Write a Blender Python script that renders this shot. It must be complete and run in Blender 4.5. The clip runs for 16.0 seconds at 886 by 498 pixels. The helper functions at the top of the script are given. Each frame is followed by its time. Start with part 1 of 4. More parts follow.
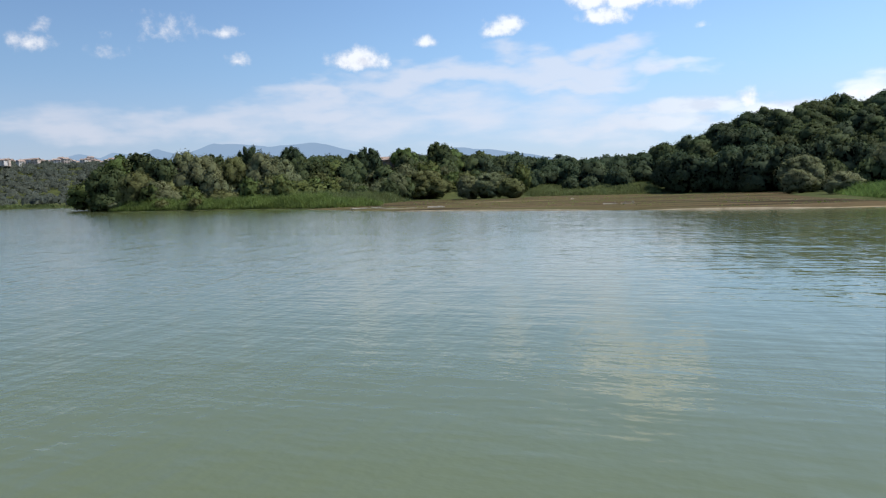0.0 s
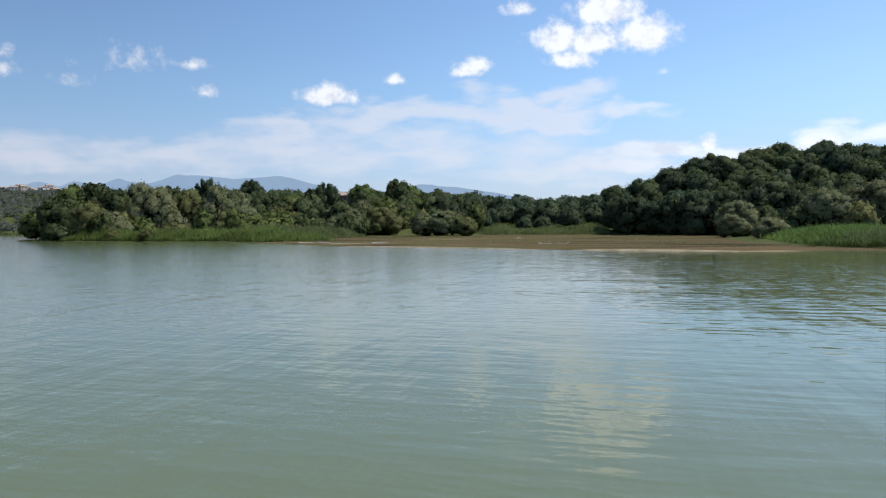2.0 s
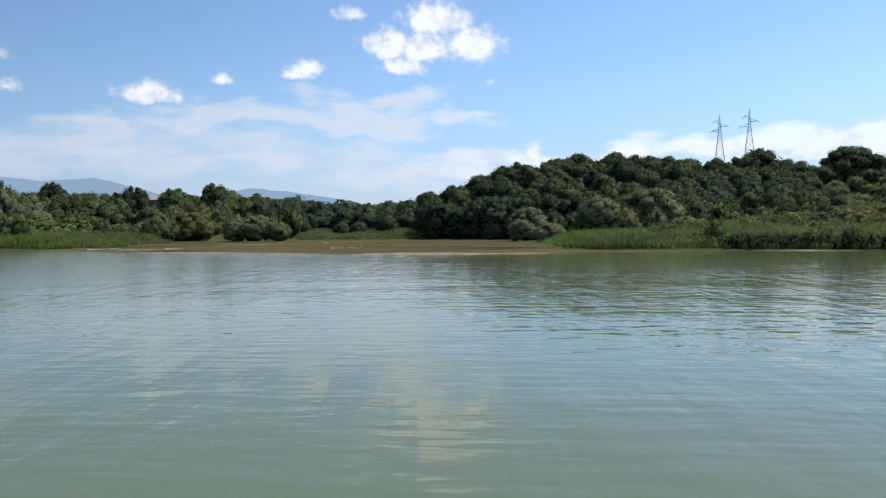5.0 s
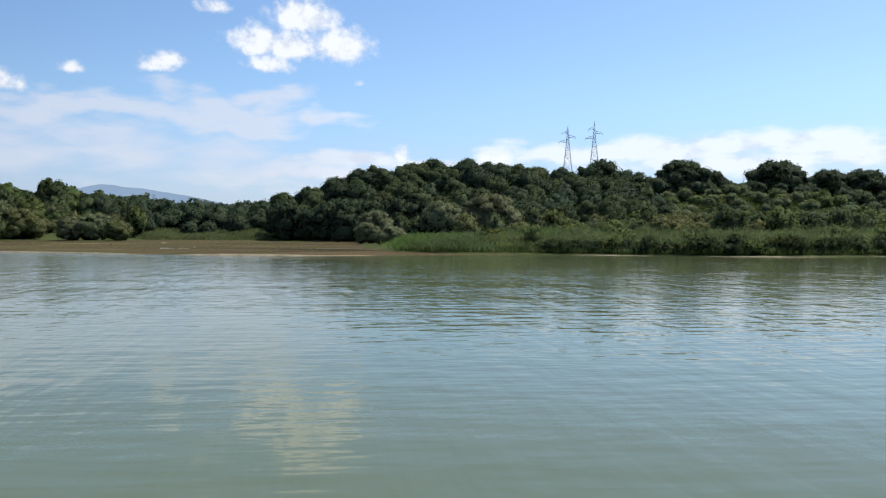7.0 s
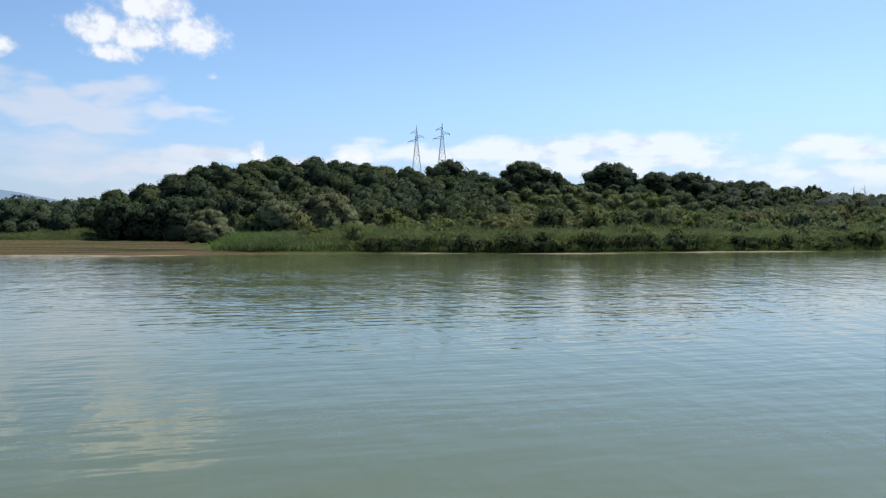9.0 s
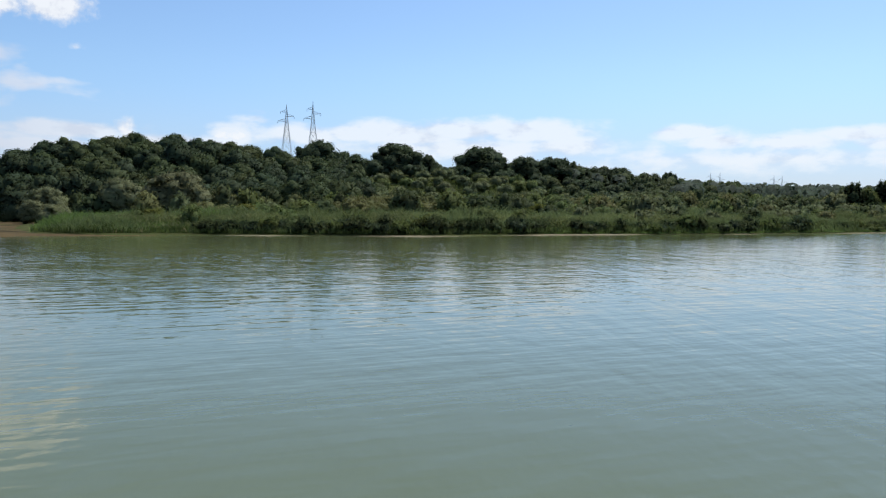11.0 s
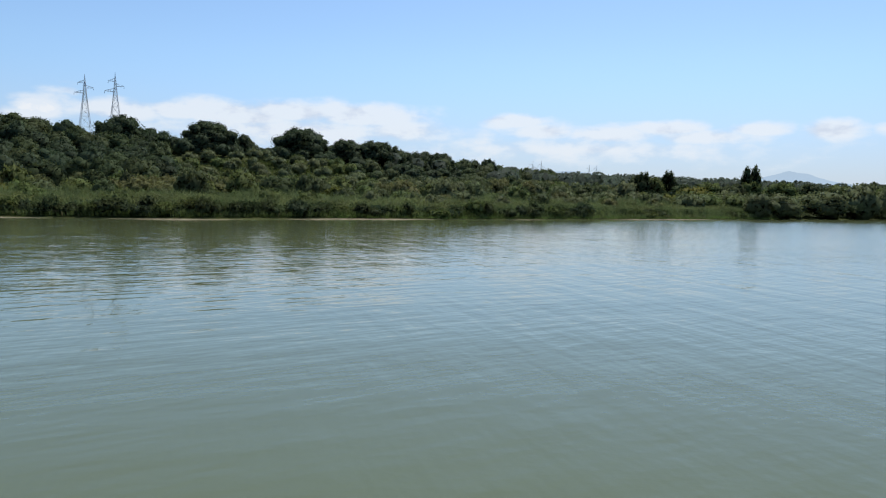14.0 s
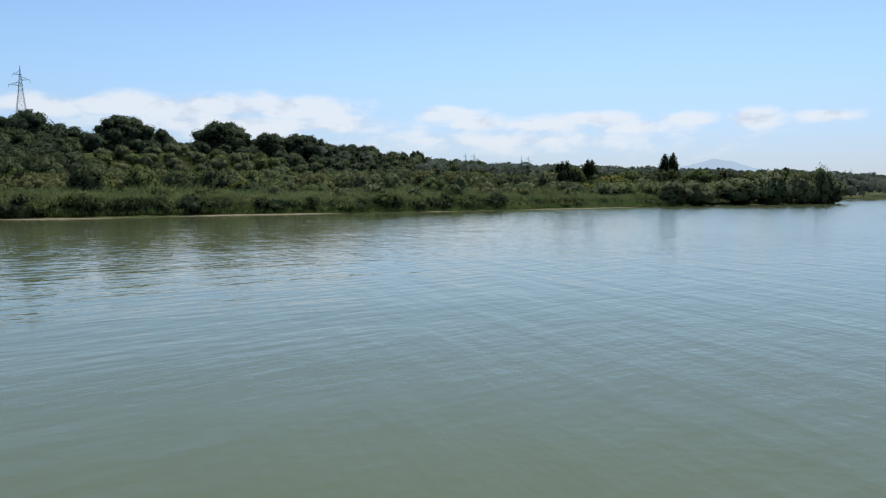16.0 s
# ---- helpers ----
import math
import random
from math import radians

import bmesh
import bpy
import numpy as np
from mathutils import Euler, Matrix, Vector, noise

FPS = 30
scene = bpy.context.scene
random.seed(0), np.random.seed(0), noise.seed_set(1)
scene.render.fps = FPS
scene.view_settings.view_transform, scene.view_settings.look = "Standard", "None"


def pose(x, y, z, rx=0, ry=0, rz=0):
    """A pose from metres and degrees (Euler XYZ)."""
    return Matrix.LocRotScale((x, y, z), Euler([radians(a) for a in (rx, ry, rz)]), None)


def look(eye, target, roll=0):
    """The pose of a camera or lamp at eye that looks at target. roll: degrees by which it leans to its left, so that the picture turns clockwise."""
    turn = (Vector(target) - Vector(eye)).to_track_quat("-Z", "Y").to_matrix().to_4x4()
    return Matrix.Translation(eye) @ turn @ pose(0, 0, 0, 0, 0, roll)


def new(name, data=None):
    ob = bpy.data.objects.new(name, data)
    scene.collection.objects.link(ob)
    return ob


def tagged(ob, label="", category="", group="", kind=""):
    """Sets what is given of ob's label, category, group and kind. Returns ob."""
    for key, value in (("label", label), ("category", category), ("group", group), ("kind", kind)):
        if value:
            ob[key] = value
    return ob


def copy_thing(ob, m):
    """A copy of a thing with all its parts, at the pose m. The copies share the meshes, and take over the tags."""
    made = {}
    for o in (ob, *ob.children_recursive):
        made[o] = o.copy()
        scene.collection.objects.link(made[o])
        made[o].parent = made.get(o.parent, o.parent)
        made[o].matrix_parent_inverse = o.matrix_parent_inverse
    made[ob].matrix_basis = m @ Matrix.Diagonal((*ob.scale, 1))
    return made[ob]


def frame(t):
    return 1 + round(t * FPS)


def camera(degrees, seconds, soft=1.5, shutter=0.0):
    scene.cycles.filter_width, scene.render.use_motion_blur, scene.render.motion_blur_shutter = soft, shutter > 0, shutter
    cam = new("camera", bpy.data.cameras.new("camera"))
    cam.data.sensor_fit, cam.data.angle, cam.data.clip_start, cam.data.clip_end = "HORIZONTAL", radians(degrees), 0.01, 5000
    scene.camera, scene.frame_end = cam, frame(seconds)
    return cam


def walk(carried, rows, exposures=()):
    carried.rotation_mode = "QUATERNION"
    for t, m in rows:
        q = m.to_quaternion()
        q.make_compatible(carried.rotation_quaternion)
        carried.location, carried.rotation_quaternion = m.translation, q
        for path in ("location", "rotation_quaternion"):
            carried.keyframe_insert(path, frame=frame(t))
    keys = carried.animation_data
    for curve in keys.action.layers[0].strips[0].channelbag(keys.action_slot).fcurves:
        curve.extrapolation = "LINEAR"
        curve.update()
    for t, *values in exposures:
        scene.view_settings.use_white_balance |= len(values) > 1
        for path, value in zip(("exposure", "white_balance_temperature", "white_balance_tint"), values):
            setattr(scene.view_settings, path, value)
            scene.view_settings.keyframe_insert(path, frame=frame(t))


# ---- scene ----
EYE = 2.4  # standing eye height on the deck of the boat


def heading(yaw, pitch):
    """Unit vector for a compass bearing (clockwise from +y) and a pitch, in degrees."""
    a, e = radians(yaw), radians(pitch)
    return Vector((math.sin(a) * math.cos(e), math.cos(a) * math.cos(e), math.sin(e)))


# seconds, east, north, bearing, pitch, roll
ROWS = [
    (0.0, 0.00, 0.00, -0.99, -4.30, 1.83),
    (0.5, 0.76, -0.64, -0.92, -3.53, 1.88),
    (1.0, 1.55, -1.31, -0.68, -2.54, 1.09),
    (1.5, 2.37, -2.02, 0.15, -1.82, 0.55),
    (2.0, 3.19, -2.77, 1.71, -1.60, 0.56),
    (2.5, 3.98, -3.53, 3.53, -1.72, 0.46),
    (3.0, 4.77, -4.30, 5.50, -1.74, 0.73),
    (3.5, 5.58, -5.08, 7.74, -1.63, 0.62),
    (4.0, 6.41, -5.85, 9.96, -1.60, 0.67),
    (6.5, 10.68, -9.68, 21.25, -1.16, 0.30),
    (7.0, 11.56, -10.44, 24.12, -1.25, -0.09),
    (7.5, 12.46, -11.17, 26.90, -1.12, -0.52),
    (8.0, 13.37, -11.86, 29.78, -0.99, -0.69),
    (8.5, 14.29, -12.49, 32.18, -1.06, -0.28),
    (9.0, 15.24, -13.09, 34.60, -1.34, 0.05),
    (11.5, 20.11, -15.74, 45.60, -2.86, -0.47),
    (12.0, 21.10, -16.17, 47.68, -3.02, -0.50),
    (12.5, 22.11, -16.56, 49.54, -3.18, -0.71),
    (13.0, 23.15, -16.95, 51.69, -3.47, -0.96),
    (13.5, 24.23, -17.39, 53.84, -3.70, -1.22),
    (14.0, 25.30, -17.82, 55.92, -3.67, -1.15),
    (14.5, 26.34, -18.24, 57.58, -3.80, -1.06),
    (15.0, 27.38, -18.66, 58.78, -4.00, -0.62),
    (15.5, 28.41, -19.08, 59.71, -4.20, -0.33),
    (16.0, 29.43, -19.51, 60.63, -4.19, -0.07),
]
cam = camera(60.36, 16.0, soft=1.25)
path = []
for t, x, y, yaw, pitch, roll in ROWS:
    eye = Vector((x, y, EYE))
    path.append((t, look(eye, eye + heading(yaw, pitch), -roll)))
walk(cam, path, [(0.0, 0.09), (4.0, 0.05), (8.0, 0.02), (12.0, -0.12), (16.0, -0.19)])

# ---- world, sun, exposure ----
SUN_BEARING, SUN_HEIGHT = 75.0, 57.0

# bearing, height, half width, half height (degrees), density
PUFFS = [(-28.7, 10.4, 1.6, 0.8, 0.50), (-28.0, 11.5, 0.9, 0.7, 0.45), (-24.2, 10.2, 1.2, 0.8, 0.32), (-20.1, 11.6, 1.9, 1.1, 0.38), (-16.5, 11.6,
    1.4, 0.5, 0.36), (-15.4, 9.7, 0.9, 0.7, 0.50), (-6.8, 9.6, 2.6, 1.2, 1.00), (-1.8, 10.9, 1.0, 0.6, 0.62), (3.6, 11.5, 1.6, 0.9, 0.80), (4.5, 11.9,
    1.2, 1.0, 0.85), (10.6, 13.4, 2.6, 1.7, 1.00), (12.9, 13.2, 2.6, 1.7, 1.05), (13.8, 15.2, 3.2, 1.8, 1.10), (16.6, 13.3, 2.6, 1.9, 1.10), (11.3, 12.0,
    2.0, 1.0, 0.95), (7.5, 15.7, 1.4, 0.7, 0.75), (18.0, 10.9, 0.6, 0.3, 0.45), (20.9, 5.6, 0.9, 1.1, 0.80), (27.4, 5.6, 1.1, 0.9, 0.80), (28.7, 5.5, 1.2,
    0.8, 0.70)]
VEILS_WEST = [(-9.1, 7.8, 5.1, 0.8, 0.70), (-3.3, 8.3, 6.0, 1.0, 0.75), (3.0, 8.6, 5.5, 1.2, 0.75), (8.1, 8.6, 4.9, 1.2, 0.75), (10.9, 9.7, 3.0, 0.9,
    0.70), (9.3, 7.5, 4.7, 0.6, 0.60), (-18.3, 5.5, 9.4, 1.1, 0.50), (-9.2, 6.3, 5.5, 1.1, 0.50), (-26.6, 4.9, 5.5, 0.9, 0.55), (-0.8, 5.8, 11.1, 1.7,
    0.45), (14.6, 4.5, 5.1, 0.7, 0.50), (15.7, 8.3, 2.0, 0.7, 0.60), (27.8, 5.7, 1.9, 0.9, 0.80), (9.3, 4.0, 5.5, 0.9,
    0.40)]
VEILS_EAST = [(17.2, 5.5, 4.6, 0.7, 0.95), (13.8, 4.4, 5.6, 0.8, 0.60), (23.6, 5.0, 4.6, 0.6, 0.70), (28.0, 5.6, 1.6, 0.8, 0.80), (33.2, 5.7, 4.3, 0.8, 0.60), (39.3, 6.0, 5.1, 0.9, 0.75), (44.6, 6.2, 5.1, 0.9, 0.75), (50.0, 6.0, 5.5,
    0.9, 0.70), (45.0, 4.9, 11.1, 1.1, 0.50), (36.8, 5.9, 2.8, 0.7, 0.85), (41.7, 5.7, 3.8, 0.8, 0.75), (48.4, 6.3, 5.1, 0.7, 0.80), (52.6, 5.1, 4.3,
    1.1, 0.55), (61.0, 5.9, 2.8, 0.6, 0.85), (63.1, 5.2, 2.8, 0.7, 0.70), (68.1, 5.0, 3.8, 0.7, 0.65), (72.1, 5.4, 3.0, 0.6, 0.80), (74.5, 4.8, 4.3,
    0.6, 0.55), (78.2, 5.3, 2.4, 0.5, 0.70), (82.7, 5.2, 2.0, 0.8, 0.90), (87.2, 5.2, 1.9, 0.5, 0.75), (66.5, 3.9, 11.9, 0.9, 0.35)]


def build_world():
    world = bpy.data.worlds.new("sky")
    scene.world = world
    world.use_nodes = True
    nt = world.node_tree
    nt.nodes.clear()
    N, L = nt.nodes.new, nt.links.new

    def plug(sock, v):
        if isinstance(v, bpy.types.NodeSocket):
            L(v, sock)
        else:
            sock.default_value = v

    def m(op, a, b=0.0, c=0.0, clamp=False):
        n = N("ShaderNodeMath")
        n.operation, n.use_clamp = op, clamp
        for sock, v in zip(n.inputs, (a, b, c)):
            plug(sock, v)
        return n.outputs[0]

    def vm(op, a, b):
        n = N("ShaderNodeVectorMath")
        n.operation = op
        plug(n.inputs[0], a)
        plug(n.inputs[1], b)
        return n.outputs["Value"] if op == "LENGTH" else n.outputs[0]

    def ramp(v, lo, hi):
        n = N("ShaderNodeMapRange")
        n.interpolation_type = "SMOOTHSTEP"
        for sock, x in zip(n.inputs, (v, lo, hi, 0.0, 1.0)):
            plug(sock, x)
        return n.outputs[0]

    def fbm(vec, scale, detail, rough=0.55):
        n = N("ShaderNodeTexNoise")
        plug(n.inputs["Vector"], vec)
        n.inputs["Scale"].default_value = scale
        n.inputs["Detail"].default_value = detail
        n.inputs["Roughness"].default_value = rough
        return n.outputs["Fac"]

    sky = N("ShaderNodeTexSky")
    sky.sky_type, sky.sun_disc = "NISHITA", False
    sky.sun_elevation, sky.sun_rotation = radians(SUN_HEIGHT), radians(SUN_BEARING)
    sky.air_density, sky.dust_density, sky.ozone_density = 1.0, 0.6, 3.0
    tc = N("ShaderNodeTexCoord")
    sep = N("ShaderNodeSeparateXYZ")
    L(tc.outputs["Generated"], sep.inputs[0])
    az = m("DEGREES", m("ARCTAN2", sep.outputs[0], sep.outputs[1]))
    el = m("DEGREES", m("ARCSINE", sep.outputs[2]))
    comb = N("ShaderNodeCombineXYZ")
    L(az, comb.inputs[0])
    L(el, comb.inputs[1])
    p = comb.outputs[0]

    def field(blobs, where=p, heaped=False):
        best = None
        for a, e, sx, sy, d in blobs:
            q = vm("MULTIPLY", vm("SUBTRACT", where, (a, e, 0)), (1 / sx, 1 / sy, 0))
            if heaped:
                # flat underside, piled top
                q = vm("MAXIMUM", q, vm("MULTIPLY", q, (-1.0, -1.7, 0)))
            v = m("MULTIPLY_ADD", vm("LENGTH", q, (0, 0, 0)), -d, d)
            best = v if best is None else m("MAXIMUM", best, v)
        return best

    # wind pulls the thin cloud out of shape
    drift = N("ShaderNodeTexNoise")
    plug(drift.inputs["Vector"], vm("MULTIPLY", p, (0.22, 0.5, 1)))
    drift.inputs["Scale"].default_value = 1.0
    drift.inputs["Detail"].default_value = 4.0
    torn = vm("ADD", p, vm("MULTIPLY", vm("SUBTRACT", drift.outputs["Color"], (0.5, 0.5, 0.5)), (9.0, 4.2, 0.0)))
    fine = fbm(p, 0.9, 6.0, 0.6)
    streak = fbm(vm("MULTIPLY", p, (0.16, 0.55, 1)), 1.0, 6.0, 0.52)
    puff = m("MULTIPLY", ramp(m("ADD", field(PUFFS, p, True), m("MULTIPLY_ADD", fine, 1.5, -0.68)), 0.0, 0.72), 0.95)
    heap = fbm(vm("MULTIPLY", p, (0.30, 0.62, 1)), 1.0, 6.0, 0.55)
    west = ramp(m("ADD", field(VEILS_WEST, torn), m("MULTIPLY_ADD", streak, 1.8, -0.72)), -0.12, 0.7)
    east = ramp(m("ADD", field(VEILS_EAST), m("MULTIPLY_ADD", heap, 1.5, -0.62)), -0.06, 0.55)
    veil = m("MAXIMUM", m("MULTIPLY", west, 0.93), m("MULTIPLY", east, 1.02))
    veil = m("MULTIPLY", veil, 0.74)
    # the rest of the sky, away from the named clouds: thin scattered fair-weather cloud
    wide = fbm(tc.outputs["Generated"], 3.0, 6.0)
    away = ramp(m("ABSOLUTE", m("SUBTRACT", az, 28.0)), 62.0, 80.0)
    other = m("MULTIPLY", m("MULTIPLY", ramp(wide, 0.52, 0.68), away), 0.7)
    mask = m("MAXIMUM", m("MAXIMUM", puff, veil), other, clamp=True)
    # haze thickens near the horizon
    haze = m("MULTIPLY", ramp(el, 9.5, 0.5), 0.42)
    shade = N("ShaderNodeMix")
    shade.data_type = "RGBA"
    L(m("MAXIMUM", m("MULTIPLY", ramp(fine, 0.3, 0.55), puff), m("MULTIPLY", ramp(heap, 0.34, 0.52), ramp(az, 10.0, 24.0))), shade.inputs["Factor"])
    shade.inputs["A"].default_value = (5.0, 5.25, 5.95, 1)
    shade.inputs["B"].default_value = (6.5, 6.75, 7.1, 1)
    tint = N("ShaderNodeMix")
    tint.data_type, tint.blend_type = "RGBA", "MULTIPLY"
    tint.inputs["Factor"].default_value = 1.0
    L(sky.outputs[0], tint.inputs["A"])
    # deeper blue away from the sun
    deep = N("ShaderNodeMix")
    deep.data_type = "RGBA"
    L(ramp(az, -38.0, 14.0), deep.inputs["Factor"])
    deep.inputs["A"].default_value = (0.76, 0.84, 0.91, 1)
    deep.inputs["B"].default_value = (0.86, 0.96, 1.045, 1)
    L(deep.outputs["Result"], tint.inputs["B"])
    mix = N("ShaderNodeMix")
    mix.data_type = "RGBA"
    L(haze, mix.inputs["Factor"])
    low = N("ShaderNodeMix")
    low.data_type, low.blend_type = "RGBA", "MULTIPLY"
    L(ramp(el, 11.0, 0.0), low.inputs["Factor"])
    L(tint.outputs["Result"], low.inputs["A"])
    low.inputs["B"].default_value = (0.74, 0.76, 0.93, 1)
    L(low.outputs["Result"], mix.inputs["A"])
    mix.inputs["B"].default_value = (4.1, 4.7, 5.9, 1)
    mix2 = N("ShaderNodeMix")
    mix2.data_type = "RGBA"
    L(mask, mix2.inputs["Factor"])
    L(mix.outputs["Result"], mix2.inputs["A"])
    L(shade.outputs["Result"], mix2.inputs["B"])
    bg = N("ShaderNodeBackground")
    bg.inputs["Strength"].default_value = 0.148
    # the glare of the sky and its clouds weakens away from the sun
    weak = N("ShaderNodeMix")
    weak.data_type, weak.blend_type = "RGBA", "MULTIPLY"
    L(ramp(az, 16.0, -38.0), weak.inputs["Factor"])
    L(mix2.outputs["Result"], weak.inputs["A"])
    weak.inputs["B"].default_value = (0.88, 0.87, 0.88, 1)
    L(weak.outputs["Result"], bg.inputs["Color"])
    out = N("ShaderNodeOutputWorld")
    L(bg.outputs[0], out.inputs["Surface"])


build_world()
lamp = bpy.data.lights.new("sun", "SUN")
lamp.energy, lamp.angle, lamp.color = 4.6, radians(0.53), (1.0, 0.95, 0.86)
sun = new("sun", lamp)
sun.matrix_world = look(heading(SUN_BEARING, SUN_HEIGHT) * 500, (0, 0, 0))


# ---- materials ----
def material(name):
    mat = bpy.data.materials.new(name)
    mat.use_nodes = True
    nt = mat.node_tree
    return mat, nt, nt.nodes["Principled BSDF"]


def noise_node(nt, scale, detail=4.0, vec=None, rough=0.55):
    n = nt.nodes.new("ShaderNodeTexNoise")
    n.inputs["Scale"].default_value = scale
    n.inputs["Detail"].default_value = detail
    n.inputs["Roughness"].default_value = rough
    if vec is not None:
        nt.links.new(vec, n.inputs["Vector"])
    return n.outputs["Fac"]


def position(nt, stretch=(1, 1, 1), turn=0.0):
    g = nt.nodes.new("ShaderNodeNewGeometry")
    mp = nt.nodes.new("ShaderNodeMapping")
    mp.vector_type = "TEXTURE"
    mp.inputs["Scale"].default_value = [1 / v for v in stretch]
    mp.inputs["Rotation"].default_value = (0, 0, radians(turn))
    nt.links.new(g.outputs["Position"], mp.inputs["Vector"])
    return mp.outputs[0]


def blend(nt, fac, a, b):
    n = nt.nodes.new("ShaderNodeMix")
    n.data_type = "RGBA"
    for key, v in (("Factor", fac), ("A", a), ("B", b)):
        if isinstance(v, bpy.types.NodeSocket):
            nt.links.new(v, n.inputs[key])
        else:
            n.inputs[key].default_value = v if key == "Factor" else (*v, 1)
    return n.outputs["Result"]


def span(nt, v, lo, hi, a=0.0, b=1.0):
    n = nt.nodes.new("ShaderNodeMapRange")
    nt.links.new(v, n.inputs[0])
    for sock, x in zip(n.inputs[1:], (lo, hi, a, b)):
        sock.default_value = x
    return n.outputs[0]


def bump(nt, height, distance, strength=1.0, normal=None):
    n = nt.nodes.new("ShaderNodeBump")
    n.inputs["Strength"].default_value = strength
    n.inputs["Distance"].default_value = distance
    nt.links.new(height, n.inputs["Height"])
    if normal is not None:
        nt.links.new(normal, n.inputs["Normal"])
    return n.outputs[0]


def leaf_material(name, dark, light, gloss=0.75, through_light=0.5):
    """Foliage: each leaf clump differs a little, and each plant from the next."""
    mat, nt, bsdf = material(name)
    geo = nt.nodes.new("ShaderNodeNewGeometry")
    info = nt.nodes.new("ShaderNodeObjectInfo")
    col = blend(nt, span(nt, geo.outputs["Random Per Island"], 0, 1, 0.28, 0.72), dark, light)
    hsv = nt.nodes.new("ShaderNodeHueSaturation")
    nt.links.new(col, hsv.inputs["Color"])
    nt.links.new(span(nt, info.outputs["Random"], 0, 1, 0.485, 0.515), hsv.inputs["Hue"])
    nt.links.new(span(nt, noise_node(nt, 0.11, 3, position(nt)), 0.3, 0.7, 0.78, 1.22), hsv.inputs["Value"])
    spray = noise_node(nt, 1.4, 3, position(nt), 0.65)
    dapple = nt.nodes.new("ShaderNodeHueSaturation")
    nt.links.new(hsv.outputs[0], dapple.inputs["Color"])
    nt.links.new(span(nt, spray, 0.3, 0.7, 0.72, 1.28), dapple.inputs["Value"])
    hsv = dapple
    nt.links.new(bump(nt, spray, 0.25, 0.5), bsdf.inputs["Normal"])
    nt.links.new(hsv.outputs[0], bsdf.inputs["Base Color"])
    bsdf.inputs["Roughness"].default_value = gloss
    bsdf.inputs["Specular IOR Level"].default_value = 0.08
    tr = nt.nodes.new("ShaderNodeBsdfTranslucent")
    nt.links.new(hsv.outputs[0], tr.inputs["Color"])
    mx = nt.nodes.new("ShaderNodeMixShader")
    mx.inputs[0].default_value = through_light
    nt.links.new(bsdf.outputs[0], mx.inputs[1])
    nt.links.new(tr.outputs[0], mx.inputs[2])
    nt.links.new(mx.outputs[0], nt.nodes["Material Output"].inputs["Surface"])
    return mat


def rough_material(name, dark, light, scale, gloss=0.9, relief=0.0, stretch=(1, 1, 1), turn=0.0, metal=0.0):
    """Two-scale mottled surface."""
    mat, nt, bsdf = material(name)
    pos = position(nt, stretch, turn)
    a, b = noise_node(nt, scale, 5, pos), noise_node(nt, scale * 9, 4, pos)
    mixv = nt.nodes.new("ShaderNodeMath")
    mixv.operation = "MULTIPLY_ADD"
    nt.links.new(b, mixv.inputs[0])
    mixv.inputs[1].default_value = 0.5
    nt.links.new(a, mixv.inputs[2])
    nt.links.new(blend(nt, span(nt, mixv.outputs[0], 0.55, 0.95), dark, light), bsdf.inputs["Base Color"])
    bsdf.inputs["Roughness"].default_value = gloss
    bsdf.inputs["Specular IOR Level"].default_value = 0.5 if gloss < 0.7 else 0.02
    bsdf.inputs["Metallic"].default_value = metal
    if relief:
        nt.links.new(bump(nt, mixv.outputs[0], relief), bsdf.inputs["Normal"])
    return mat


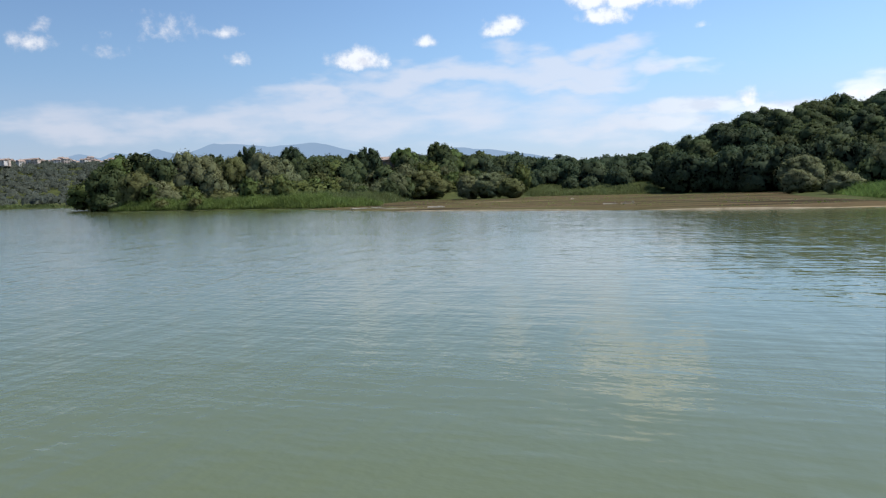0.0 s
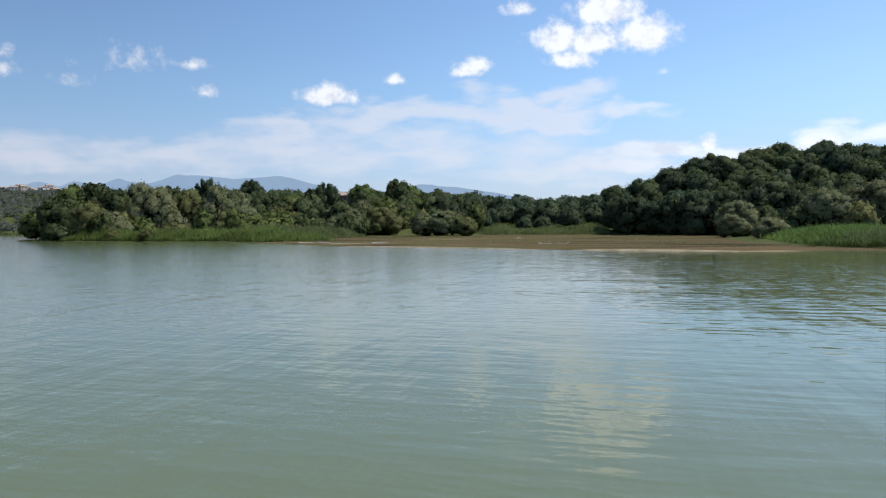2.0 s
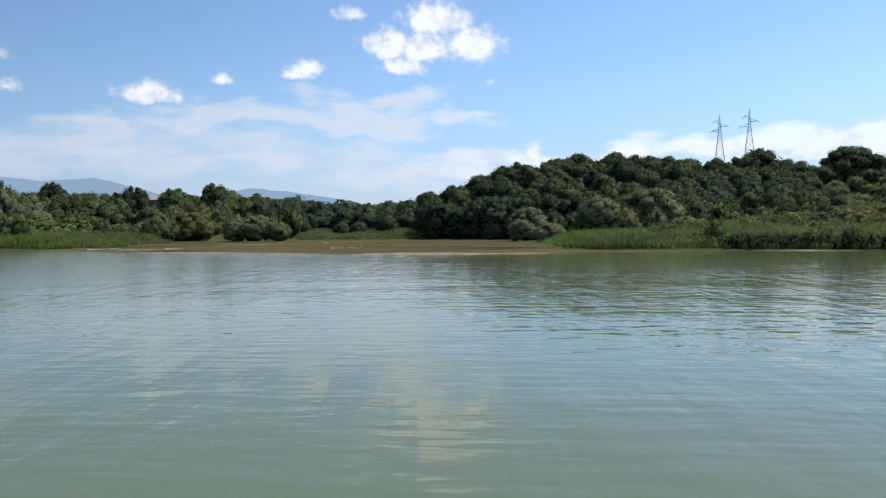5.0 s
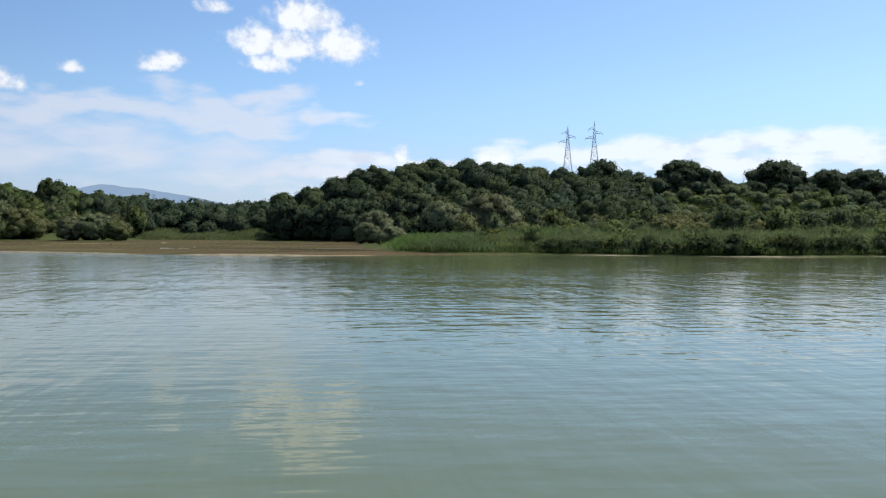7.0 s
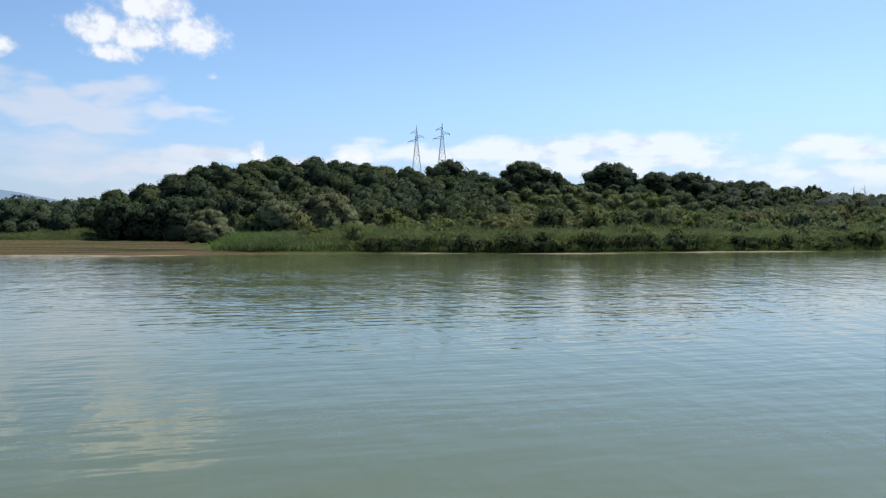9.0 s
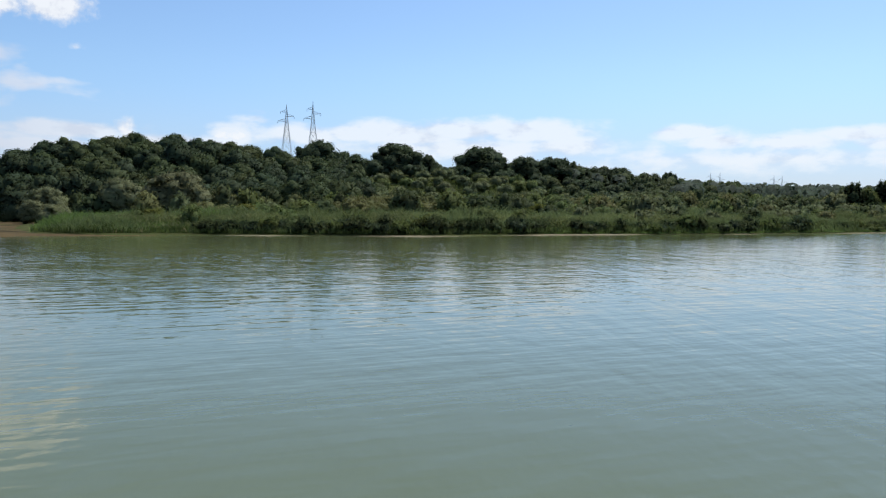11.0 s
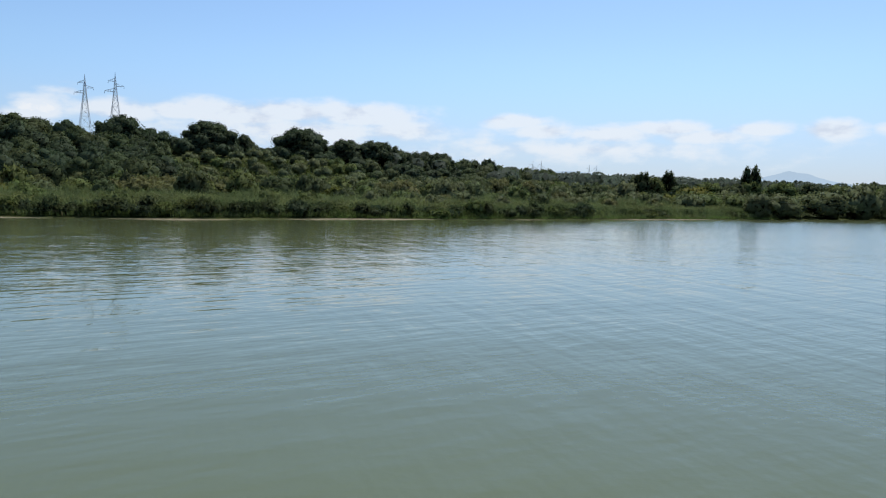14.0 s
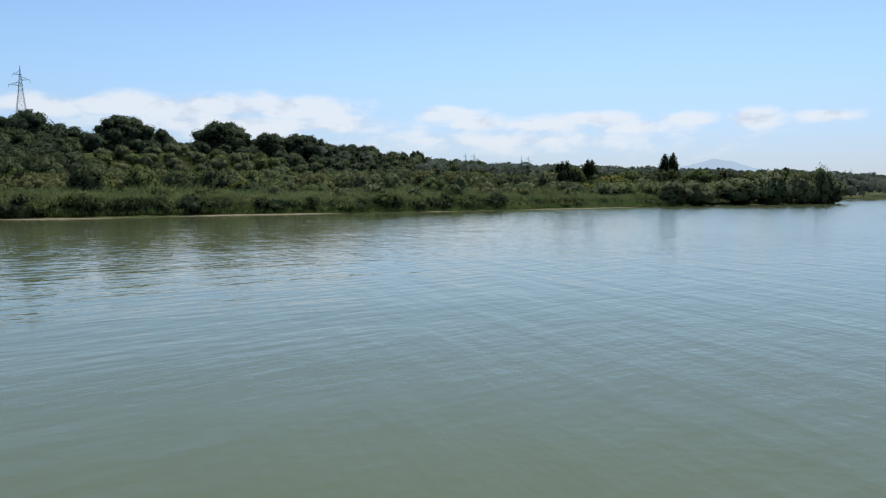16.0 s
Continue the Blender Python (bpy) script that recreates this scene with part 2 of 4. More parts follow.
def water_material():
    """Murky green lake water under a light breeze."""
    mat, nt, bsdf = material("lake_water")
    murk = noise_node(nt, 0.03, 3, position(nt))
    nt.links.new(blend(nt, murk, (0.106, 0.127, 0.058), (0.118, 0.140, 0.065)), bsdf.inputs["Base Color"])
    bsdf.inputs["Roughness"].default_value = 0.055
    bsdf.inputs["IOR"].default_value = 1.33

    def times(u, v):
        n = nt.nodes.new("ShaderNodeMath")
        n.operation = "MULTIPLY"
        nt.links.new(u, n.inputs[0])
        nt.links.new(v, n.inputs[1])
        return n.outputs[0]

    # open water to the west and east is ruffled by the breeze, the lee of the hill lies smoother
    def across(turn, near, far, most=1.0, least=0.03):
        sep = nt.nodes.new("ShaderNodeSeparateXYZ")
        nt.links.new(position(nt, (1, 1, 1), turn), sep.inputs[0])
        return span(nt, sep.outputs[1], near, far, most, least)

    either = nt.nodes.new("ShaderNodeMath")
    either.operation = "MAXIMUM"
    breeze_west, breeze_east = across(-102.0, -12.0, 8.0), across(24.0, -50.0, -16.0)
    nt.links.new(breeze_west, either.inputs[0])
    nt.links.new(breeze_east, either.inputs[1])
    # and the open water out from the bank is a little rougher than that under it
    out = nt.nodes.new("ShaderNodeMath")
    out.operation = "MAXIMUM"
    nt.links.new(either.outputs[0], out.inputs[0])
    nt.links.new(across(-33.6, 9.0, 17.0, 0.12), out.inputs[1])
    ruffle = out.outputs[0]
    gust = span(nt, noise_node(nt, 0.03, 3, position(nt, (0.5, 1.2, 1), -32.0)), 0.35, 0.65, 0.45, 1.0)
    swell = noise_node(nt, 0.3, 1, position(nt, (0.35, 1.0, 1.0), -26.0), 0.4)
    # the boat's wash and the breeze cross: one train of ripples to the west, another to the east
    west = across(45.0, -30.0, -8.0, 0.15, 1.0)
    east = across(45.0, -30.0, -8.0, 1.0, 0.15)
    one = noise_node(nt, 1.1, 3, position(nt, (0.16, 1.0, 1.0), 76.0), 0.5)
    two = noise_node(nt, 1.1, 3, position(nt, (0.16, 1.0, 1.0), 50.0), 0.5)
    cross = noise_node(nt, 1.9, 2, position(nt, (0.32, 1.0, 1.0), -20.0), 0.5)
    crisp = noise_node(nt, 6.0, 2, position(nt, (0.8, 1.0, 1.0), -32.0), 0.5)
    n1 = bump(nt, swell, 0.03)
    n2 = bump(nt, times(times(one, gust), west), 0.060, 1.0, n1)
    n3 = bump(nt, times(times(two, gust), east), 0.050, 1.0, n2)
    n3 = bump(nt, times(cross, gust), 0.030, 1.0, n3)
    n4 = bump(nt, times(crisp, ruffle), 0.012, 1.0, n3)
    # low over the water one sees the near slopes of the wavelets, not their backs
    for mask, lean in ((breeze_west, (0.006, -0.016, 0.0)), (breeze_east, (-0.033, -0.012, 0.0))):
        tilt = nt.nodes.new("ShaderNodeVectorMath")
        tilt.operation = "SCALE"
        tilt.inputs[0].default_value = lean
        nt.links.new(mask, tilt.inputs["Scale"])
        add = nt.nodes.new("ShaderNodeVectorMath")
        add.operation = "ADD"
        nt.links.new(n4, add.inputs[0])
        nt.links.new(tilt.outputs[0], add.inputs[1])
        n4 = add.outputs[0]
    even = nt.nodes.new("ShaderNodeVectorMath")
    even.operation = "NORMALIZE"
    nt.links.new(n4, even.inputs[0])
    nt.links.new(even.outputs[0], bsdf.inputs["Normal"])
    return mat


def mud_material():
    """Brown weedy mud with olive growth, pale dry streaks and dark wet hollows lying along the shore."""
    mat, nt, bsdf = material("weedy_mud")
    grain = noise_node(nt, 1.3, 5, position(nt))
    col = blend(nt, span(nt, grain, 0.3, 0.7), (0.078, 0.055, 0.026), (0.128, 0.094, 0.046))
    col = blend(nt, span(nt, noise_node(nt, 0.07, 4, position(nt, (0.5, 1, 1), -30)), 0.45, 0.62), col, (0.082, 0.078, 0.028))
    col = blend(nt, span(nt, noise_node(nt, 0.16, 4, position(nt, (0.12, 1, 1), -8)), 0.50, 0.60), col, (0.040, 0.030, 0.014))
    col = blend(nt, span(nt, noise_node(nt, 0.22, 4, position(nt, (0.10, 1, 1), -14)), 0.62, 0.70), col, (0.26, 0.20, 0.12))
    nt.links.new(col, bsdf.inputs["Base Color"])
    bsdf.inputs["Roughness"].default_value = 0.9
    bsdf.inputs["Specular IOR Level"].default_value = 0.03
    nt.links.new(bump(nt, grain, 0.03), bsdf.inputs["Normal"])
    return mat


WATER = water_material()
EARTH = rough_material("bank_earth", (0.045, 0.056, 0.019), (0.085, 0.096, 0.036), 0.12, relief=0.05)
MUD = mud_material()
SAND = rough_material("dry_mud", (0.24, 0.195, 0.13), (0.42, 0.35, 0.245), 0.8, 0.9, 0.01)
BARK = rough_material("bark", (0.05, 0.042, 0.032), (0.15, 0.125, 0.095), 1.6, 0.9, 0.02, (1, 1, 0.25))
DRIFT = rough_material("bleached_wood", (0.2, 0.175, 0.14), (0.50, 0.46, 0.39), 3.0, 0.8, 0.01, (1, 1, 0.3))
STEEL = rough_material("galvanised_steel", (0.52, 0.54, 0.56), (0.68, 0.70, 0.72), 0.8, 0.6)
GLASSY = rough_material("glass_insulator", (0.10, 0.16, 0.15), (0.16, 0.22, 0.2), 3.0, 0.2)
PLASTER = rough_material("weathered_plaster", (0.38, 0.31, 0.25), (0.54, 0.46, 0.40), 0.5, 0.9)
OLD_WALL = rough_material("old_stone_wall", (0.12, 0.085, 0.06), (0.24, 0.18, 0.13), 0.8, 0.9)
PALE_WALL = rough_material("pale_plaster", (0.46, 0.43, 0.40), (0.62, 0.59, 0.56), 0.4, 0.9)
TILES = rough_material("terracotta_roof", (0.27, 0.20, 0.17), (0.40, 0.31, 0.26), 0.9, 0.85)
DARK_GLASS = rough_material("dark_window", (0.02, 0.022, 0.025), (0.04, 0.042, 0.045), 1.0, 0.2)
OAK_LEAF = leaf_material("oak_leaves", (0.060, 0.089, 0.051), (0.076, 0.108, 0.056))
WOOD_LEAF = leaf_material("woodland_leaves", (0.073, 0.102, 0.045), (0.101, 0.132, 0.059))
GREEN_LEAF = leaf_material("bright_leaves", (0.106, 0.150, 0.046), (0.160, 0.204, 0.073))
WILLOW_LEAF = leaf_material("grey_willow_leaves", (0.148, 0.172, 0.085), (0.223, 0.245, 0.132))
DRY_LEAF = leaf_material("olive_brown_leaves", (0.129, 0.146, 0.057), (0.194, 0.207, 0.086))
YELLOW_LEAF = leaf_material("yellow_green_leaves", (0.116, 0.137, 0.027), (0.204, 0.215, 0.053))
# bluish grey of the air before the ridges mixed into the leaf colour
MID_LEAF = leaf_material("hazed_ridge_leaves", (0.076, 0.104, 0.078), (0.098, 0.124, 0.094))
# leaf colour lightened and greyed, with the far haze painted in
FAR_LEAF = leaf_material("hazed_distant_leaves", (0.088, 0.106, 0.088), (0.116, 0.132, 0.104))
# shrub and reed colours raised to carry the light haze over the bank
SHRUB_LEAF = leaf_material("shrub_leaves", (0.134, 0.169, 0.076), (0.180, 0.215, 0.106))
REED_LEAF = leaf_material("reed_blades", (0.119, 0.160, 0.054), (0.211, 0.246, 0.103), 0.7, 0.4)
SPIT_GRASS = leaf_material("spit_grass", (0.110, 0.177, 0.043), (0.206, 0.278, 0.084), 0.7, 0.4)
REED_DARK = leaf_material("sedge_blades", (0.052, 0.079, 0.020), (0.101, 0.127, 0.040), 0.5)
DRY_REED = leaf_material("dry_reed_blades", (0.168, 0.163, 0.071), (0.272, 0.254, 0.134), 0.6)


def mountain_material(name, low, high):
    """Plain far-range backdrop: kilometres of blue air haze painted into a glowing colour."""
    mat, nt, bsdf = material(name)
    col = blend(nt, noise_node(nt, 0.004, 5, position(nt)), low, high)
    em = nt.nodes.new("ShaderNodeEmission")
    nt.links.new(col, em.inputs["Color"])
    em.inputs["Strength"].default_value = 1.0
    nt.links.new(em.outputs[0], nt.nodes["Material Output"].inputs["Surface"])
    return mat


RANGE = mountain_material("hazed_far_range", (0.25, 0.365, 0.53), (0.29, 0.405, 0.57))
PALE_RANGE = mountain_material("hazed_pale_range", (0.47, 0.62, 0.79), (0.51, 0.66, 0.83))


# ---- building helpers ----
def mesh_from(name, verts, faces, mat, smooth=False):
    me = bpy.data.meshes.new(name)
    me.from_pydata([tuple(map(float, v)) for v in verts], [], [tuple(map(int, f)) for f in faces])
    me.materials.append(mat)
    if smooth:
        me.polygons.foreach_set("use_smooth", [True] * len(me.polygons))
    me.update()
    return me


def quads_mesh(name, verts, per, mat):
    """Verts come in runs of `per`, one face each."""
    n = len(verts) // per
    me = bpy.data.meshes.new(name)
    me.vertices.add(len(verts))
    me.vertices.foreach_set("co", np.asarray(verts, dtype=np.float32).ravel())
    me.loops.add(n * per)
    me.loops.foreach_set("vertex_index", np.arange(n * per, dtype=np.int32))
    me.polygons.add(n)
    me.polygons.foreach_set("loop_start", np.arange(0, n * per, per, dtype=np.int32))
    me.materials.append(mat)
    me.update(calc_edges=True)
    return me


def part(name, data, mat, parent, label=""):
    """Links a bmesh or a mesh as one object under a thing."""
    if isinstance(data, bmesh.types.BMesh):
        me = bpy.data.meshes.new(name)
        data.to_mesh(me)
        data.free()
        me.materials.append(mat)
        data = me
    ob = new(name, data)
    ob.parent = parent
    return tagged(ob, label)


def beam(bm, a, b, w, w2=None):
    """A square bar from a to b that tapers from w to w2."""
    a, b = Vector(a), Vector(b)
    d = b - a
    w2 = w if w2 is None else w2
    side = d.cross(Vector((0, 0, 1)))
    if side.length < 1e-4:
        side = Vector((1, 0, 0))
    side.normalize()
    up = side.cross(d).normalized()
    ring = []
    for c, h in ((a, w / 2), (b, w2 / 2)):
        ring.append([bm.verts.new(c + side * i * h + up * j * h) for i, j in ((1, 1), (-1, 1), (-1, -1), (1, -1))])
    for i in range(4):
        bm.faces.new((ring[0][i], ring[0][(i + 1) % 4], ring[1][(i + 1) % 4], ring[1][i]))
    bm.faces.new(ring[0][::-1])
    bm.faces.new(ring[1])


def tube(bm, points, radii, sides=7):
    """A bent, tapering round limb through the points."""
    rings = []
    for i, (p, r) in enumerate(zip(points, radii)):
        p = Vector(p)
        d = Vector(points[min(i + 1, len(points) - 1)]) - Vector(points[max(i - 1, 0)])
        q = d.to_track_quat("Z", "Y")
        rings.append([bm.verts.new(p + q @ Vector((r * math.cos(k * math.tau / sides), r * math.sin(k * math.tau / sides), 0)))
                      for k in range(sides)])
    for a, b in zip(rings, rings[1:]):
        for k in range(sides):
            bm.faces.new((a[k], a[(k + 1) % sides], b[(k + 1) % sides], b[k]))
    bm.faces.new(rings[0][::-1])
    bm.faces.new(rings[-1])


# ---- the land ----
SHORE = np.array([(-2500, 900), (-900, 700), (-420, 540), (-232, 448), (-160, 320), (-100, 216), (-83, 181), (-72, 175), (-58, 166), (-38, 150),
    (-27, 138), (-18, 120), (-8, 101), (0, 94), (10, 83), (20, 74), (29, 67), (36, 64), (41, 66.5), (47, 63.2), (55, 61.5), (62, 55), (74, 45), (90, 41.5),
    (114, 31), (149, 20), (178, 10), (205, 1), (232, -8), (268, -12), (282, -8), (276, 6), (290, 30), (336, 22), (370, -10), (384, -32),
    (420, -160), (700, -900), (4500, -2500)], dtype=float)
LAND = np.vstack([SHORE, [(4500, 4500), (-4500, 4500), (-4500, 900)]])
# ridges: polylines of x, y, ground height; and their reach to either side
RIDGES = [
    ([(92, 284, 5.5), (100, 274, 12.6), (114, 256, 18.3), (134, 240, 19.3), (154, 232, 16.4), (174, 238, 13.8), (190, 246, 13.5)], 52.0),
    ([(190, 246, 13.5), (205, 244, 15.5), (235, 230, 17.5), (275, 222, 17), (310, 208, 15), (345, 196, 13), (372, 188, 11)], 56.0),
    ([(-260, 480, 2), (-77, 365, 11), (-20, 300, 7), (20, 345, 7)], 60.0),
    ([(20, 420, 7), (90, 520, 8), (260, 560, 12)], 90.0),
    ([(-1100, 800, 58), (-760, 1000, 58), (-480, 1060, 50), (-300, 1150, 40), (0, 1200, 20)], 230.0),
    ([(372, 188, 10), (520, 300, 17), (640, 230, 17), (800, 60, 14), (1000, -60, 10), (1200, -300, 8)], 130.0),
]


def along(P, line):
    """For points P (n, 2): the distance to a polyline of x, y(, z) and the z there."""
    line = np.asarray(line, dtype=float)
    best, zed = np.full(len(P), 1e9), np.zeros(len(P))
    for a, b in zip(line[:-1], line[1:]):
        ab = b[:2] - a[:2]
        s = np.clip(((P - a[:2]) @ ab) / (ab @ ab), 0, 1)
        d = np.hypot(*(P - a[:2] - s[:, None] * ab).T)
        near = d < best
        best[near] = d[near]
        if line.shape[1] > 2:
            zed[near] = (a[2] + s * (b[2] - a[2]))[near]
    return best, zed


def inside(P, poly):
    poly = np.asarray(poly, dtype=float)
    x, y = P[:, 0], P[:, 1]
    res = np.zeros(len(P), bool)
    for (x0, y0), (x1, y1) in zip(poly, np.roll(poly, -1, 0)):
        if y0 == y1:
            continue
        c = ((y0 > y) != (y1 > y)) & (x < (x1 - x0) * (y - y0) / (y1 - y0) + x0)
        res ^= c
    return res


FLAT = np.array([(-27, 138), (-18, 120), (-8, 101), (0, 94), (10, 83), (20, 74), (29, 67), (36, 64), (41, 66.5), (47, 63), (54, 61.4), (48, 64.5), (43.6, 74), (50, 106), (53, 118),
    (68, 156), (54, 172), (50, 194), (44, 202), (24, 228), (12, 194), (-4, 214), (-14, 206), (-22, 150)], dtype=float)


def height(P):
    """Ground height over the lake's level."""
    P = np.atleast_2d(np.asarray(P, dtype=float))
    d, _ = along(P, SHORE)
    land = inside(P, LAND)
    far = np.hypot(P[:, 0] - 15, P[:, 1] + 13)
    df, _ = along(P, np.vstack([FLAT, FLAT[:1]]))
    d0, d = d, np.minimum(d, df + 1.0)
    rise = np.clip(d / 1.2, 0, 1) * 0.2 + np.clip((d - 6) / 60, 0, 1) * 1.2
    rise = np.where(inside(P, FLAT), np.clip(d / 8, 0, 1) * 0.10, rise)
    hill = np.zeros(len(P))
    for line, reach in RIDGES:
        dd, z = along(P, line)
        hill = np.maximum(hill, z * np.exp(-((dd / reach) ** 2)))
    d = d0
    hill *= np.clip((d - 10) / 50, 0, 1) * np.where(inside(P, FLAT), 0, np.clip(df / 45, 0, 1))
    rough = np.array([noise.noise((x * 0.03, y * 0.03, 0)) for x, y in P]) * np.clip(d / 60, 0, 1) * 1.2
    ground = np.where(land, rise + hill + rough * np.clip(hill / 6, 0, 1), -np.clip(d / 6, 0, 1) * 2.0)
    # beyond the far side of the lake, low land all round
    return np.where(~land & (far > 1500), np.clip((far - 1500) / 40, -1, 1) * 2.0 + 1.0, ground)


def ground_at(x, y):
    return float(height([(x, y)])[0])


def build_ground():
    bearings = np.concatenate([np.arange(-48, 108, 0.6), np.arange(108, 312, 6.0)])
    radii = np.concatenate([np.arange(40, 130, 1.6), np.geomspace(130, 4400, 120)])
    a = np.radians(bearings)
    X = 15 + radii[:, None] * np.sin(a)[None]
    Y = -13 + radii[:, None] * np.cos(a)[None]
    P = np.stack([X.ravel(), Y.ravel()], 1)
    Z = height(P)
    n = len(bearings)
    verts = [(15, -13, -2.0)] + [(p[0], p[1], z) for p, z in zip(P, Z)]
    faces = [(0, 1 + (k + 1) % n, 1 + k) for k in range(n)]
    for r in range(len(radii) - 1):
        for k in range(n):
            k2 = (k + 1) % n
            faces.append((1 + r * n + k, 1 + r * n + k2, 1 + (r + 1) * n + k2, 1 + (r + 1) * n + k))
    ob = new("ground", mesh_from("ground", verts, [f[::-1] for f in faces], EARTH, True))
    tagged(ob, "grassy dark earth of the lake banks and hills", "ground", kind="structure")


build_ground()

water = new("water", mesh_from("water", [(-4600, -4600, 0), (4600, -4600, 0), (4600, 4600, 0), (-4600, 4600, 0)], [(0, 1, 2, 3)], WATER))
tagged(water, "rippled murky green lake water", "water", kind="structure")


def build_flat():
    lo, hi = FLAT.min(0), FLAT.max(0)
    step = 1.6
    xs, ys = np.arange(lo[0] - 2, hi[0] + 2, step), np.arange(lo[1] - 2, hi[1] + 2, step)
    P = np.array([(x, y) for y in ys for x in xs])
    ok = inside(P, FLAT)
    d, _ = along(P, np.vstack([FLAT, FLAT[:1]]))
    z = np.where(ok, np.clip(d / 3, 0, 1), -np.clip(d / 3, 0, 1)) * 0.16 + 0.02
    z += np.array([noise.noise((x * 0.05, y * 0.16, 3)) for x, y in P]) * 0.10 * np.clip(d / 5, 0, 1)
    keep = ok | (d < 2.5)
    idx = -np.ones(len(P), int)
    idx[keep] = np.arange(keep.sum())
    nx = len(xs)
    faces = []
    for j in range(len(ys) - 1):
        for i in range(nx - 1):
            f = [idx[j * nx + i], idx[j * nx + i + 1], idx[(j + 1) * nx + i + 1], idx[(j + 1) * nx + i]]
            if min(f) >= 0:
                faces.append(f)
    verts = [(p[0], p[1], zz) for p, zz in zip(P[keep], z[keep])]
    tagged(new("mud_flat", mesh_from("mud_flat", verts, faces, MUD, True)), "brown weedy mud flat with shallow wet hollows", "mud flat", kind="structure")


build_flat()


def strip(name, line, width, z, mat, label, wobble=0.5):
    """A low bank of dry mud along a line, thicker in the middle, feathered at the ends."""
    line = np.asarray(line, dtype=float)
    seg = np.hypot(*np.diff(line, axis=0).T)
    s = np.concatenate([[0], np.cumsum(seg)])
    n = max(int(s[-1] / 1.0), 6)
    t = np.linspace(0, s[-1], n)
    x, y = np.interp(t, s, line[:, 0]), np.interp(t, s, line[:, 1])
    dx, dy = np.gradient(x), np.gradient(y)
    L = np.hypot(dx, dy)
    nx, ny = -dy / L, dx / L
    verts, faces = [], []
    for i in range(n):
        taper = min(1, i / 6, (n - 1 - i) / 6) + 0.02
        off = wobble * noise.noise((t[i] * 0.2, 7.0, z))
        w = width * taper * (0.6 + 0.8 * abs(noise.noise((t[i] * 0.15, 1.0, z))))
        for k, h in ((-1, -0.05), (-0.5, z * taper), (0.5, z * taper), (1, -0.05)):
            verts.append((x[i] + nx[i] * (off + k * w), y[i] + ny[i] * (off + k * w), h))
        if i:
            b = (i - 1) * 4
            faces += [(b + k, b + k + 1, b + k + 5, b + k + 4) for k in range(3)]
    tagged(new(name, mesh_from(name, verts, faces, mat, True)), label, "mud bank", kind="structure")


strip("sand_bar", [(18, 75.5), (24, 70.6), (29, 66.8), (32, 65.3), (34, 64.4)], 0.5, 0.13, SAND, "pale dry mud bar at the water's edge", 0.2)
strip("sand_bar", [(-9, 102), (0, 93.8), (10, 82.8), (16, 77)], 0.35, 0.12, SAND, "pale dry mud bar at the water's edge", 0.2)
for line in ([(57, 59.6), (60, 56.4), (64, 52.4)], [(67, 49.8), (74, 44.5), (79, 43.2)], [(83, 42.6), (90, 41), (97, 37.9), (103, 35.2)],
             [(112, 31.2), (119, 28.6)], [(131, 24.9), (149, 19.4), (160, 15.6)]):
    strip("shore_line", line, 0.32, 0.06, SAND, "pale mud line under the reeds", 0.35)


# ---- plants ----
def unit(v):
    return v / np.maximum(np.linalg.norm(v, axis=-1, keepdims=True), 1e-9)


def core_ball():
    """A coarse ball, the inner mass of one bough's foliage."""
    bm = bmesh.new()
    bmesh.ops.create_icosphere(bm, subdivisions=2, radius=1)
    v = np.array([p.co for p in bm.verts])
    f = np.array([[p.index for p in q.verts] for q in bm.faces])
    bm.free()
    return unit(v), f


BALL, BALL_FACES = core_ball()


